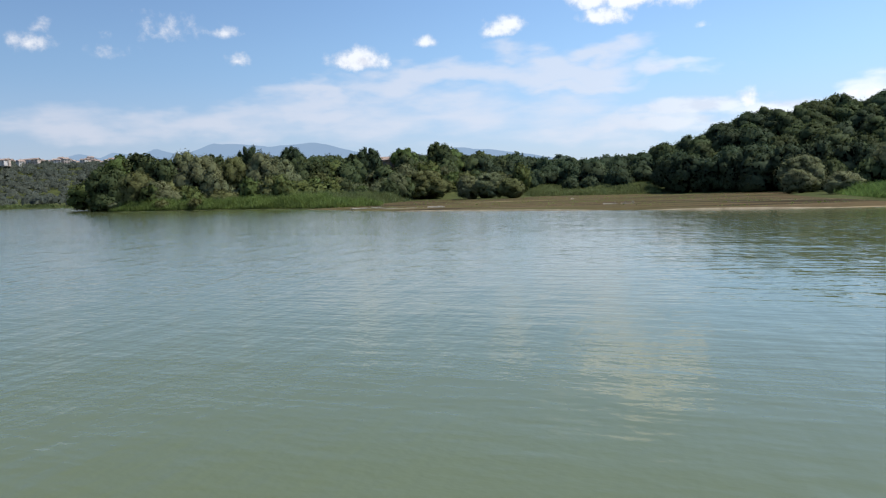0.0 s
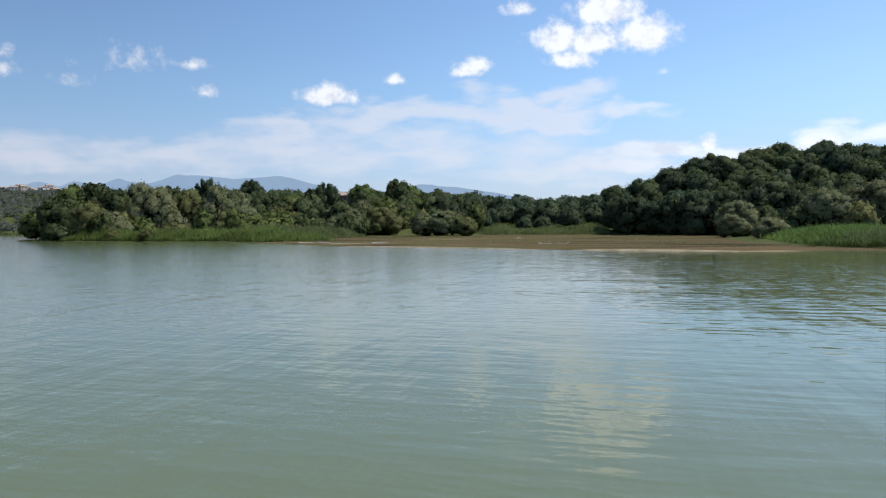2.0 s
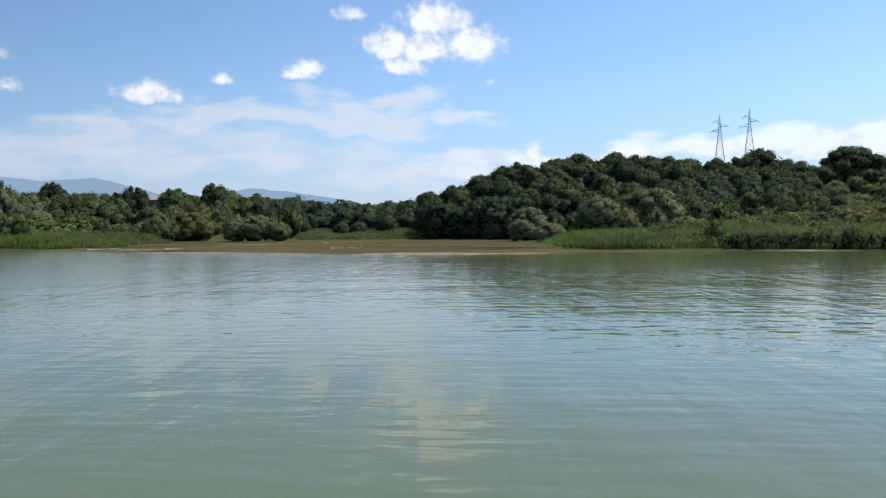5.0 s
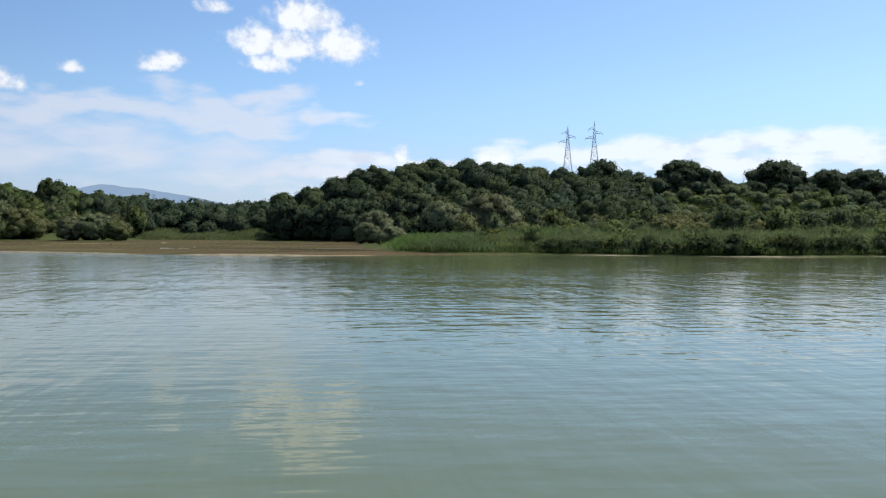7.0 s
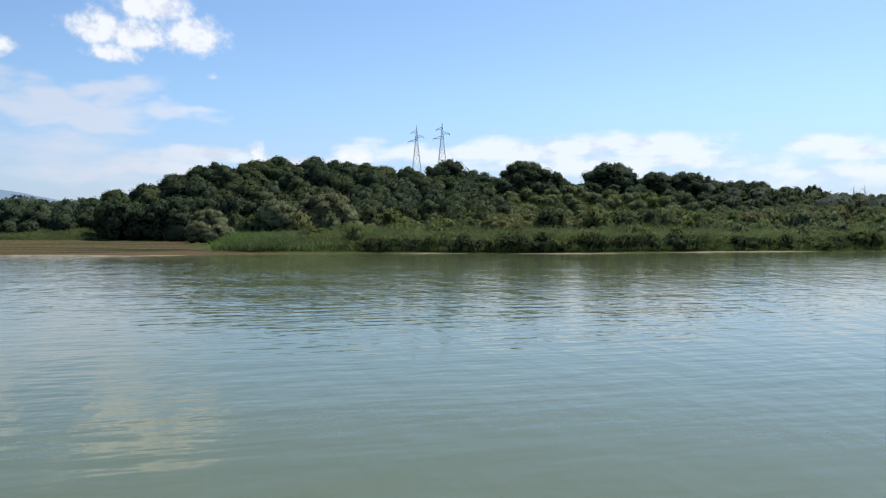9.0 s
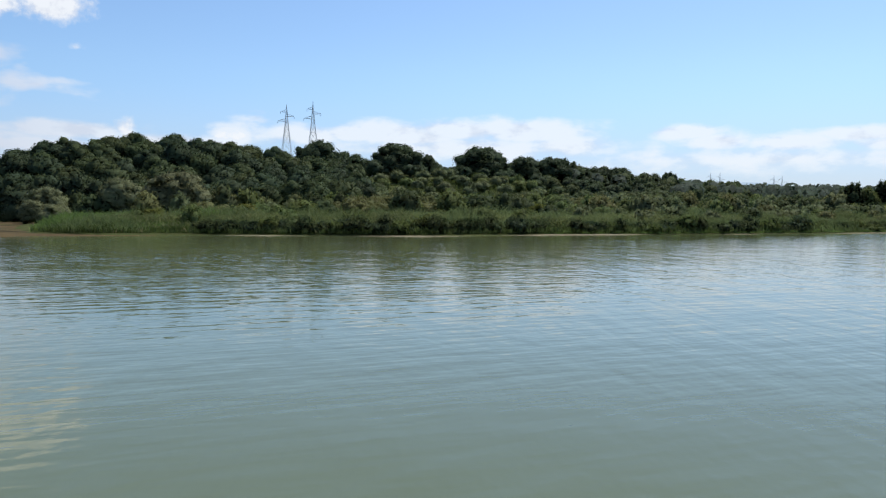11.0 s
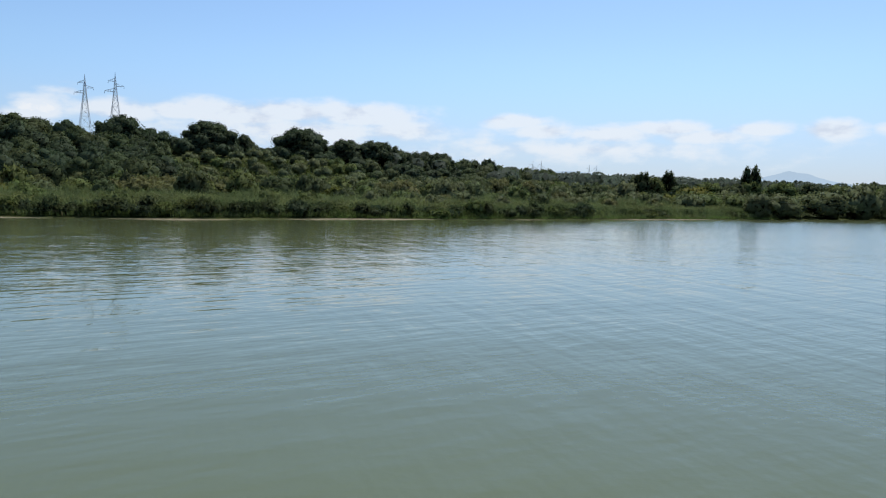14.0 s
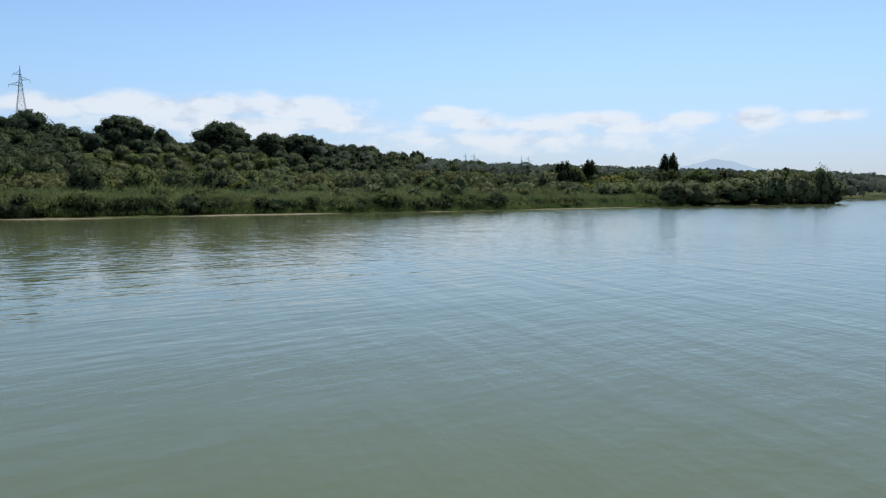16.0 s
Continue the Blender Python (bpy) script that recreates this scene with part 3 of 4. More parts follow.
def crown_mesh(name, seed, mat, clumps, leaves, spread, leaf=0.05, low=0.15, lumps=0.17, flat=1.0, fuzz=0.0):
    """A crown in a unit box (1 high, 1 wide): rounded boughs of foliage, each a lumpy mass clad in small leaf sprays."""
    rng = np.random.default_rng(seed)
    verts, normals, starts, index = [], [], [], []
    at = 0
    heart = np.array([0, 0, low + 0.30 * (1 - low)])
    for i in range(clumps):
        # bough ends spread up the crown's profile
        h = (i + rng.uniform(0.1, 0.9)) / clumps
        ang = i * 2.399 + rng.uniform(-0.5, 0.5)
        r = spread(h) * math.sqrt(rng.uniform(0.2, 1.0)) * (1 + 0.22 * math.sin(2 * ang + seed) + 0.14 * math.sin(3 * ang + 2.1 * seed + 5 * h))
        rad = lumps * rng.uniform(0.6, 1.3) * (0.7 + 0.5 * spread(h))
        c = np.array([math.cos(ang) * r * (0.5 - rad * 0.8), math.sin(ang) * r * (0.5 - rad * 0.8), low + rad * flat * 0.6 + (1 - low - rad * flat * 1.5) * h])
        squash = np.array([1, 1, flat])
        # the inner mass
        uneven = 1 + 0.16 * np.sin(BALL @ rng.normal(size=3) * 4.0 + rng.uniform(0, 6)) + rng.uniform(-0.22, 0.22, len(BALL))
        v = c + BALL * squash * rad * (0.76 - fuzz * 0.5) * uneven[:, None]
        verts.append(v)
        normals.append(unit(BALL * 0.55 + unit(v - heart) * 0.45 + np.array([0, 0, 0.15]))[BALL_FACES.ravel()])
        index.append(BALL_FACES.ravel() + at)
        starts.append(np.full(len(BALL_FACES), 3))
        at += len(v)
        # leaf sprays
        n = int(leaves / clumps * (rad / lumps) ** 1.5)
        dirs = unit(rng.normal(size=(n, 3)) + np.array([0, 0, 0.3]))
        out = rng.uniform(0.70 - fuzz * 0.6, 1.10 + fuzz * 0.5, size=(n, 1))
        pos = c + dirs * rad * out * squash
        nrm = unit(dirs * 0.8 + rng.normal(size=(n, 3)) * 0.6)
        t1 = unit(np.cross(nrm, rng.normal(size=(n, 3))))
        t2 = np.cross(nrm, t1)
        s = leaf * rng.uniform(0.55, 1.35, size=(n, 1)) * (1.25 - 0.35 * out)
        t1, t2 = t1 * squash, t2 * squash
        q = np.stack([pos - t1 * s * 0.5 - t2 * s * 0.2, pos + t2 * s * 0.5, pos + t1 * s * 0.5 - t2 * s * 0.25], 1)
        verts.append(q.reshape(-1, 3))
        normals.append(np.repeat(unit(dirs * 0.50 + unit(pos - heart) * 0.45 + nrm * 0.15 + np.array([0, 0, 0.15])), 3, 0))
        index.append(np.arange(n * 3) + at)
        starts.append(np.full(n, 3))
        at += n * 3
    verts, index, sizes = np.concatenate(verts), np.concatenate(index), np.concatenate(starts)
    me = bpy.data.meshes.new(name)
    me.vertices.add(len(verts))
    me.vertices.foreach_set("co", verts.astype(np.float32).ravel())
    me.loops.add(len(index))
    me.loops.foreach_set("vertex_index", index.astype(np.int32))
    me.polygons.add(len(sizes))
    me.polygons.foreach_set("loop_start", (np.cumsum(sizes) - sizes).astype(np.int32))
    me.materials.append(mat)
    me.update(calc_edges=True)
    me.polygons.foreach_set("use_smooth", [True] * len(sizes))
    me.normals_split_custom_set(np.concatenate(normals).tolist())
    return me


def trunk_mesh(name, seed, top=0.7, girth=0.03, limbs=5, lean=0.05, forks=1):
    rng = random.Random(seed)
    bm = bmesh.new()
    for f in range(forks):
        sx, sy = rng.uniform(-lean, lean) * (1 + f), rng.uniform(-lean, lean) * (1 + f)
        pts = [(sx * k * k + rng.uniform(-.01, .01), sy * k * k, -0.03 + (top + 0.03) * k) for k in (0, 0.25, 0.5, 0.75, 1)]
        tube(bm, pts, [girth * 1.35, girth, girth * 0.85, girth * 0.6, girth * 0.25], 6)
        for i in range(limbs):
            k = rng.uniform(0.35, 0.9)
            a = rng.uniform(0, math.tau)
            p0 = Vector((sx * k * k, sy * k * k, top * k))
            out = rng.uniform(0.18, 0.34)
            p2 = p0 + Vector((math.cos(a) * out, math.sin(a) * out, rng.uniform(0.06, 0.2)))
            tube(bm, [p0, p0.lerp(p2, 0.5) + Vector((0, 0, 0.02)), p2], [girth * 0.45, girth * 0.3, girth * 0.1], 4)
    me = bpy.data.meshes.new(name)
    bm.to_mesh(me)
    bm.free()
    me.materials.append(BARK)
    return me


KINDS = {}


def kind(key, name, label, category, mats, shapes, trunk):
    """Prepare the meshes of one kind of plant: every shape in every leaf material."""
    KINDS[key] = (name, label, category, [
        (trunk_mesh("trunk", 11 * i + len(KINDS), **trunk), [crown_mesh("crown", 31 * i + 7 * len(KINDS), mat, **shape) for mat in mats])
        for i, shape in enumerate(shapes)])


def cap(h):
    return math.sqrt(max(0.02, 1 - (max(0.0, h - 0.35) / 0.67) ** 2))


def egg(h):
    return cap(h) * (0.7 + 0.3 * min(1.0, h / 0.35))


def dome(h):
    return cap(h) * (0.9 + 0.1 * min(1.0, h / 0.3))


def mushroom(h):
    return cap(h) * (0.4 + 0.6 * min(1.0, h / 0.5))


def spire(h):
    return 0.35 + 0.65 * math.sin(math.pi * min(1.0, 0.15 + h * 0.8))


kind("oak", "oak_tree", "broad dark green oak standing on the ridge", "tree", [OAK_LEAF],
     [dict(clumps=30, leaves=6400, spread=dome, leaf=0.036, low=0.02, lumps=0.15, flat=1.4), dict(clumps=28, leaves=6400, spread=egg, leaf=0.036, low=0.02, lumps=0.16, flat=1.4),
      dict(clumps=34, leaves=6400, spread=dome, leaf=0.036, low=0.02, lumps=0.14, flat=1.4)],
     dict(top=0.6, girth=0.03, limbs=6))
kind("wood", "woodland_tree", "dense dark green broadleaf tree of the hillside wood", "tree", [OAK_LEAF, WOOD_LEAF],
     [dict(clumps=13, leaves=1220, spread=egg, leaf=0.063, low=0.0, lumps=0.22), dict(clumps=12, leaves=1220, spread=dome, leaf=0.063, low=0.0, lumps=0.23),
      dict(clumps=13, leaves=1220, spread=cap, leaf=0.063, low=0.0, lumps=0.21)], dict(top=0.65, girth=0.022, limbs=2))
kind("edge", "woodland_tree", "dark broadleaf tree overhanging the wood's edge", "tree", [OAK_LEAF],
     [dict(clumps=20, leaves=2340, spread=mushroom, leaf=0.054, low=0.0, lumps=0.19), dict(clumps=20, leaves=2340, spread=mushroom, leaf=0.054, low=0.02, lumps=0.2)],
     dict(top=0.65, girth=0.022))
kind("valley", "valley_tree", "dark tree of the dense wood behind", "tree", [OAK_LEAF, WOOD_LEAF],
     [dict(clumps=9, leaves=560, spread=egg, leaf=0.078, low=0.0, lumps=0.25, flat=1.25), dict(clumps=9, leaves=560, spread=dome, leaf=0.078, low=0.0, lumps=0.25, flat=1.25)],
     dict(top=0.65, girth=0.022, limbs=1))
kind("isle", "riverside_tree", "mid green broadleaf tree among the island thicket", "tree", [WOOD_LEAF, GREEN_LEAF],
     [dict(clumps=24, leaves=3400, spread=egg, leaf=0.054, low=0.06, lumps=0.18), dict(clumps=24, leaves=3400, spread=dome, leaf=0.054, low=0.06, lumps=0.18)],
     dict(top=0.65, girth=0.022))
kind("willow", "willow", "soft grey-green willow by the water", "tree", [WILLOW_LEAF, DRY_LEAF],
     [dict(clumps=34, leaves=5440, spread=dome, leaf=0.034, low=0.0, lumps=0.17, fuzz=0.07), dict(clumps=36, leaves=5440, spread=egg, leaf=0.034, low=0.0, lumps=0.17, fuzz=0.07)],
     dict(top=0.7, girth=0.016, forks=3, lean=0.14, limbs=3))
kind("poplar", "poplar", "slender dark poplar with a loose crown", "tree", [WOOD_LEAF],
     [dict(clumps=24, leaves=2250, spread=spire, leaf=0.065, low=0.2, lumps=0.14, fuzz=0.26), dict(clumps=26, leaves=2250, spread=spire, leaf=0.065, low=0.15, lumps=0.14, fuzz=0.26)],
     dict(top=0.85, girth=0.018, limbs=7))
kind("shrub", "shrub", "rounded green shrub in the bank thicket", "shrub", [SHRUB_LEAF, WOOD_LEAF, GREEN_LEAF, DRY_LEAF],
     [dict(clumps=13, leaves=820, spread=dome, leaf=0.070, low=0.0, lumps=0.20, flat=1.35, fuzz=0.14), dict(clumps=12, leaves=820, spread=egg, leaf=0.070, low=0.0, lumps=0.21, flat=1.35, fuzz=0.14),
      dict(clumps=12, leaves=820, spread=spire, leaf=0.070, low=0.0, lumps=0.22, flat=1.2, fuzz=0.16)],
     dict(top=0.6, girth=0.014, forks=2, lean=0.2, limbs=1))
kind("thorn", "thorn_bush", "dense olive-green thorn bush of the slope thicket", "bush", [SHRUB_LEAF, WOOD_LEAF, GREEN_LEAF],
     [dict(clumps=11, leaves=700, spread=dome, leaf=0.073, low=0.0, lumps=0.22, flat=1.35, fuzz=0.14), dict(clumps=11, leaves=700, spread=egg, leaf=0.073, low=0.0, lumps=0.22, flat=1.35, fuzz=0.14)],
     dict(top=0.6, girth=0.014, forks=2, lean=0.2, limbs=1))
kind("hazel", "hazel_bush", "grey-green bush of the island thicket", "bush", [WILLOW_LEAF, DRY_LEAF, WOOD_LEAF, GREEN_LEAF],
     [dict(clumps=13, leaves=930, spread=dome, leaf=0.081, low=0.0, lumps=0.22, flat=1.25, fuzz=0.14), dict(clumps=14, leaves=930, spread=egg, leaf=0.081, low=0.0, lumps=0.21, flat=1.25, fuzz=0.14)],
     dict(top=0.6, girth=0.014, forks=2, lean=0.2, limbs=1))
kind("bramble", "bramble_bush", "dark tangled bush overhanging the water's edge", "bush", [OAK_LEAF, WOOD_LEAF, WOOD_LEAF, GREEN_LEAF],
     [dict(clumps=12, leaves=950, spread=dome, leaf=0.086, low=0.0, lumps=0.22, flat=1.8, fuzz=0.2), dict(clumps=11, leaves=950, spread=egg, leaf=0.086, low=0.0, lumps=0.24, flat=1.8, fuzz=0.2)], dict(top=0.5, girth=0.012, forks=3, lean=0.25, limbs=2))
kind("yellow", "broom_bush", "yellow-green bush standing out in the thicket", "bush", [YELLOW_LEAF],
     [dict(clumps=20, leaves=2400, spread=dome, leaf=0.063, low=0.0, lumps=0.18, fuzz=0.12)], dict(top=0.6, girth=0.012, forks=3, lean=0.2, limbs=2))

MASTERS = {}
rnd = random.Random(5)


def plant(key, x, y, tall, wide, shape=None, leaf=None, group="", sink=0.0):
    name, label, category, shapes = KINDS[key]
    i = rnd.randrange(len(shapes)) if shape is None else shape % len(shapes)
    trunk, crowns = shapes[i]
    j = rnd.randrange(len(crowns)) if leaf is None else leaf % len(crowns)
    m = pose(x, y, ground_at(x, y) - sink, 0, 0, rnd.uniform(0, 360)) @ Matrix.Diagonal((wide, wide * rnd.uniform(0.88, 1.1), tall, 1))
    if (key, i, j) not in MASTERS:
        root = tagged(new(name), label, category, group)
        part("trunk", trunk, BARK, root)
        part("crown", crowns[j], BARK, root)
        root.matrix_basis = m
        MASTERS[key, i, j] = root
        return root
    src = MASTERS[key, i, j]
    sc = src.scale
    ob = copy_thing(src, m @ Matrix.Diagonal((1 / sc[0], 1 / sc[1], 1 / sc[2], 1)))
    if group:
        ob["group"] = group
    return ob


# x, y, height of the top over the lake, crown width
ISLE_TREES = [(-94, 218, 16.0, 13.2), (-89, 220, 16.8, 16.0), (-95, 208, 12.4, 11.0), (-113, 235, 9.9, 12.1), (-80, 211, 14.2, 10.8), (-80, 257, 18.0,
    9.3), (-69, 260, 20.4, 8.9), (-77, 365, 26.5, 15.6), (-44, 242, 13.3, 9.9), (-41, 258, 14.4, 11.7), (-35, 267, 17.0, 6.1), (-30, 272, 19.2, 10.2),
    (-18, 279, 19.1, 9.2), (-14, 290, 17.3, 10.8), (-7, 318, 23.1, 12.8), (-2, 342, 22.1, 15.3), (6, 342, 19.2, 12.8)]
ISLE_WILLOWS = [(-77, 218, 16.8, 9.0), (-70, 210, 15.0, 13.3), (-63, 216, 14.7, 11.8), (-53, 211, 15.2, 12.1), (-48, 212, 13.7, 10.8), (-78, 188,
    10.0, 9.2), (-72, 185, 7.6, 9.0), (-35, 180, 6.3, 13.1), (-31, 205, 7.4, 9.3), (-21, 222, 6.3, 8.7), (-16, 215, 8.4, 8.4), (-8, 221, 9.1, 11.9),
    (4, 208, 6.8, 8.1), (10, 207, 7.6, 9.6), (15, 204, 5.7, 7.7), (21, 239, 10.8, 6.1)]
SPUR_BUSHES = [(64, 141, 7.3, 7.1), (60, 134, 4.6, 5.2), (70, 143, 6.7, 5.4), (71, 122, 8.7, 7.8), (77, 123, 6.8, 5.5), (81, 121, 10.3, 10.2), (89,
    120, 8.0, 6.8), (93, 118, 7.3, 5.6), (57, 113, 3.7, 5.9), (79, 89, 4.1, 5.3), (108, 118, 7.0, 7.1), (119, 119, 6.5, 7.5)]
RIDGE_OAKS = [(185, 261, 27.5, 12.9), (199, 249, 32.5, 18.0), (208, 244, 28.3, 15.3), (228, 234, 32.4, 21.3), (246, 234, 28.6, 9.5), (250, 226, 22.9,
    9.5), (257, 225, 24.4, 8.6), (272, 226, 33.3, 24.0), (288, 214, 29.1, 17.4), (299, 208, 29.1, 18.8), (311, 211, 29.4, 16.4), (322, 208, 26.1,
    16.1), (330, 202, 26.1, 15.1), (341, 198, 26.0, 14.2), (362, 195, 23.9, 17.8), (367, 186, 24.5, 10.1)]
BANK_TREES = [(228, 26, 12.7, 6.1), (213, 49, 10.6, 5.2), (228, 47, 11.6, 4.0), (208, 51, 8.4, 7.1), (188, 22, 6.0, 7.8), (200, 6, 6.1, 10.3), (211,
    -0, 7.7, 9.7), (219, -5, 7.9, 6.2), (228, -9, 9.2, 5.0), (182, 11, 5.1, 7.6), (175, 13, 5.0, 5.5), (188, 48, 5.0, 7.7), (239, -10, 6.3, 7.8)]
CAPE_TREES = [(212, 50, 9.7, 6.4), (216, 47, 9.4, 6.5), (207, 36, 7.6, 8.3), (231, 37, 8.7, 8.7), (217, 27, 7.9, 7.2), (243, 21, 9.1, 9.7), (254, 16,
    9.1, 9.4), (260, 10, 8.9, 10.3), (254, 2, 9.4, 10.0), (245, -3, 8.3, 7.4), (235, -8, 7.9, 6.1), (224, 25, 8.7, 5.9), (204, 60, 6.7, 8.0), (199,
    64, 5.8, 7.0), (152, 63, 6.0, 4.5)]
YELLOW_BUSHES = [(192, 30, 6.4, 8.8), (113, 62, 4.2, 4.5), (71, 79, 3.7, 4.8), (56, 73, 2.9, 3.5), (185, 33, 4.6, 7.3)]


for n, (x, y, top, wide) in enumerate(ISLE_TREES):
    plant("oak" if n in (6, 7, 11) else "isle", x, y, top - ground_at(x, y), wide * 1.15, leaf=0 if n % 3 else 1, group="island trees")
for n, (x, y, top, wide) in enumerate(ISLE_WILLOWS):
    bright = n in (7, 15)
    plant("hazel" if bright else "willow", x, y, top - ground_at(x, y), wide * 1.15, leaf=3 if bright else n % 3 // 2, group="island willows")
for n, (x, y, top, wide) in enumerate(SPUR_BUSHES):
    plant("willow" if n in (0, 1, 3, 5, 8) else "shrub", x, y, top - ground_at(x, y), wide * 1.2, leaf=0 if n in (0, 1, 3, 5, 8) else 1 + n % 2, group="spur bushes")
for x, y in ((118, 204), (122, 212), (127, 221)):
    plant("wood", x, y, 24.5 - ground_at(x, y), 12.0, leaf=0, group="hillside wood")
for n, (x, y, top, wide) in enumerate(RIDGE_OAKS):
    plant("oak", x, y, top - ground_at(x, y), wide * (1.36 if n in (1, 2) else 1.16), group="ridge oaks")
for x, y in ((216, 238), (212, 230), (219, 231)):
    plant("valley", x, y, 7.0, 9.0, leaf=0, group="ridge wood")
for n, (x, y, top, wide) in enumerate(BANK_TREES):
    plant("poplar" if n in (0, 1, 2) else "shrub", x, y, top - ground_at(x, y), wide * 1.15, leaf=0, group="bank trees")
for n, (x, y, top, wide) in enumerate(CAPE_TREES):
    plant("isle", x, y, top - ground_at(x, y), wide * 1.15, leaf=n % 2, group="cape trees")
for x, y, top, wide in YELLOW_BUSHES:
    plant("yellow", x, y, top - ground_at(x, y), wide * 1.2, group="yellow bushes")


def scatter(key, region, spacing, tall, wide, group, seed, leaf=None, limit=400):
    """Plants strewn over a polygon, no two closer than the spacing."""
    rng = random.Random(seed)
    region = np.asarray(region, dtype=float)
    lo, hi = region.min(0), region.max(0)
    tries = int((hi[0] - lo[0]) * (hi[1] - lo[1]) / spacing ** 2 * 4)
    P = np.array([(rng.uniform(lo[0], hi[0]), rng.uniform(lo[1], hi[1])) for _ in range(tries)])
    P = P[inside(P, region)]
    got = []
    for p in P:
        if len(got) < limit and all((p[0] - q[0]) ** 2 + (p[1] - q[1]) ** 2 > spacing ** 2 for q in got):
            got.append(p)
            plant(key, p[0], p[1], rng.uniform(*tall), rng.uniform(*wide), leaf=leaf, group=group)
    return len(got)


# the wooded hill behind the mud flat, and its dark foot
scatter("wood", [(57, 206), (55, 186), (69, 157), (86, 144), (120, 140), (150, 150), (185, 200), (190, 250), (160, 255), (115, 272), (90, 290), (70, 272)],
        7.6, (7.7, 9.7), (9.0, 12.5), "hillside wood", 3, limit=300)
# thicket between the reeds and the ridge
scatter("shrub", [(62, 122), (85, 100), (98, 76), (130, 62), (165, 45), (205, 40), (245, 60), (300, 122), (292, 136), (256, 116), (205, 146), (176, 164), (166, 190), (150, 165), (120, 138), (84, 128)],
        6.6, (3.0, 6.0), (4.8, 7.4), "bank thicket", 4, limit=280)
scatter("valley", [(185, 232), (230, 215), (275, 205), (315, 192), (360, 176), (372, 190), (345, 204), (310, 218), (275, 234), (235, 242), (195, 258)],
        7.4, (3.8, 5.4), (6.5, 9.5), "ridge wood", 14, leaf=0, limit=95)
scatter("valley", [(250, 170), (246, 140), (262, 120), (300, 136), (345, 160), (362, 178), (315, 190), (275, 198), (256, 200)],
        7.8, (3.4, 6.2), (7.5, 10.5), "slope wood", 24, limit=80)
scatter("thorn", [(168, 190), (176, 168), (205, 150), (240, 128), (262, 120), (248, 140), (254, 170), (260, 200), (230, 208), (200, 218), (180, 222)],
        6.2, (3.4, 6.0), (5.4, 7.8), "slope thicket", 25, limit=120)
for k, away in enumerate((206, 222, 238, 254)):
    for off in (37.6, 39.4, 41.2):
        plant("shrub", 15 + away * math.sin(math.radians(off)), -13 + away * math.cos(math.radians(off)), 3.2 + 0.5 * (k % 3), 8.0, group="bank thicket")
# low wood along the ridge's shoulder and the cape
scatter("valley", [(300, 190), (380, 150), (420, 190), (380, 215), (320, 215)], 10, (7, 10), (9, 13), "shoulder wood", 6, leaf=1, limit=40)
scatter("thorn", [(165, 20), (205, 8), (235, -4), (262, -8), (272, 0), (262, 20), (215, 40), (170, 34)], 6.5, (2.6, 5.4), (5.0, 8.0), "cape thicket", 7, limit=80)
# island thicket
scatter("hazel", [(-95, 200), (-80, 186), (-60, 178), (-40, 166), (-30, 180), (-10, 226), (20, 240), (10, 290), (-40, 270), (-95, 240), (-112, 225)],
        7.0, (3.5, 7.5), (6.0, 9), "island thicket", 8, limit=140)
scatter("hazel", [(-92, 204), (-86, 186), (-73, 177.5), (-56, 167), (-50, 172), (-68, 186), (-82, 198)], 5.0, (1.6, 3.0), (3.4, 5.0), "island shore bushes", 18, limit=16)
scatter("valley", [(-100, 225), (-60, 225), (-30, 245), (0, 270), (30, 300), (30, 370), (-30, 380), (-90, 330), (-130, 270)], 11.0, (7.5, 11), (9, 13), "island wood", 9, leaf=1, limit=90)
# wood at the end of the creek
scatter("valley", [(12, 268), (36, 262), (56, 234), (66, 262), (78, 330), (130, 400), (140, 470), (60, 460), (0, 400)], 8.5, (7.5, 10.5), (9, 13), "creek wood", 10, leaf=0, limit=150)

scatter("valley", [(12, 254), (34, 246), (52, 222), (60, 236), (52, 262), (14, 274)], 6.5, (4.8, 6.8), (6.5, 9), "creek wood", 33, leaf=0, limit=30)

# the wood's dark edge on the mud flat
rw = random.Random(31)
rim = np.array([(58, 208), (56, 196), (55, 186), (62, 172), (70, 160), (84, 148)])
rs = np.concatenate([[0], np.cumsum(np.hypot(*np.diff(rim, axis=0).T))])
for s in np.arange(0, rs[-1], 3.6):
    plant("edge", np.interp(s, rs, rim[:, 0]) + rw.uniform(0, 2), np.interp(s, rs, rim[:, 1]) + rw.uniform(0, 2), rw.uniform(8.0, 11.0), rw.uniform(8, 10.5), leaf=0, group="flat's edge wood")

scatter("shrub", [(96, 47), (120, 38), (150, 28), (178, 18), (184, 30), (158, 44), (126, 56), (102, 64)], 5.6, (2.2, 3.8), (3.2, 5.6), "reed-side shrubs", 28, limit=40)
# a drier, browner stand on the slope
rd = random.Random(17)
for n in range(16):
    x, y = 116 + rd.uniform(-9, 16), 104 + rd.uniform(-9, 12)
    plant("shrub", x, y, rd.uniform(3.4, 5.0), rd.uniform(5.0, 7.5), leaf=3, group="dry slope shrubs")
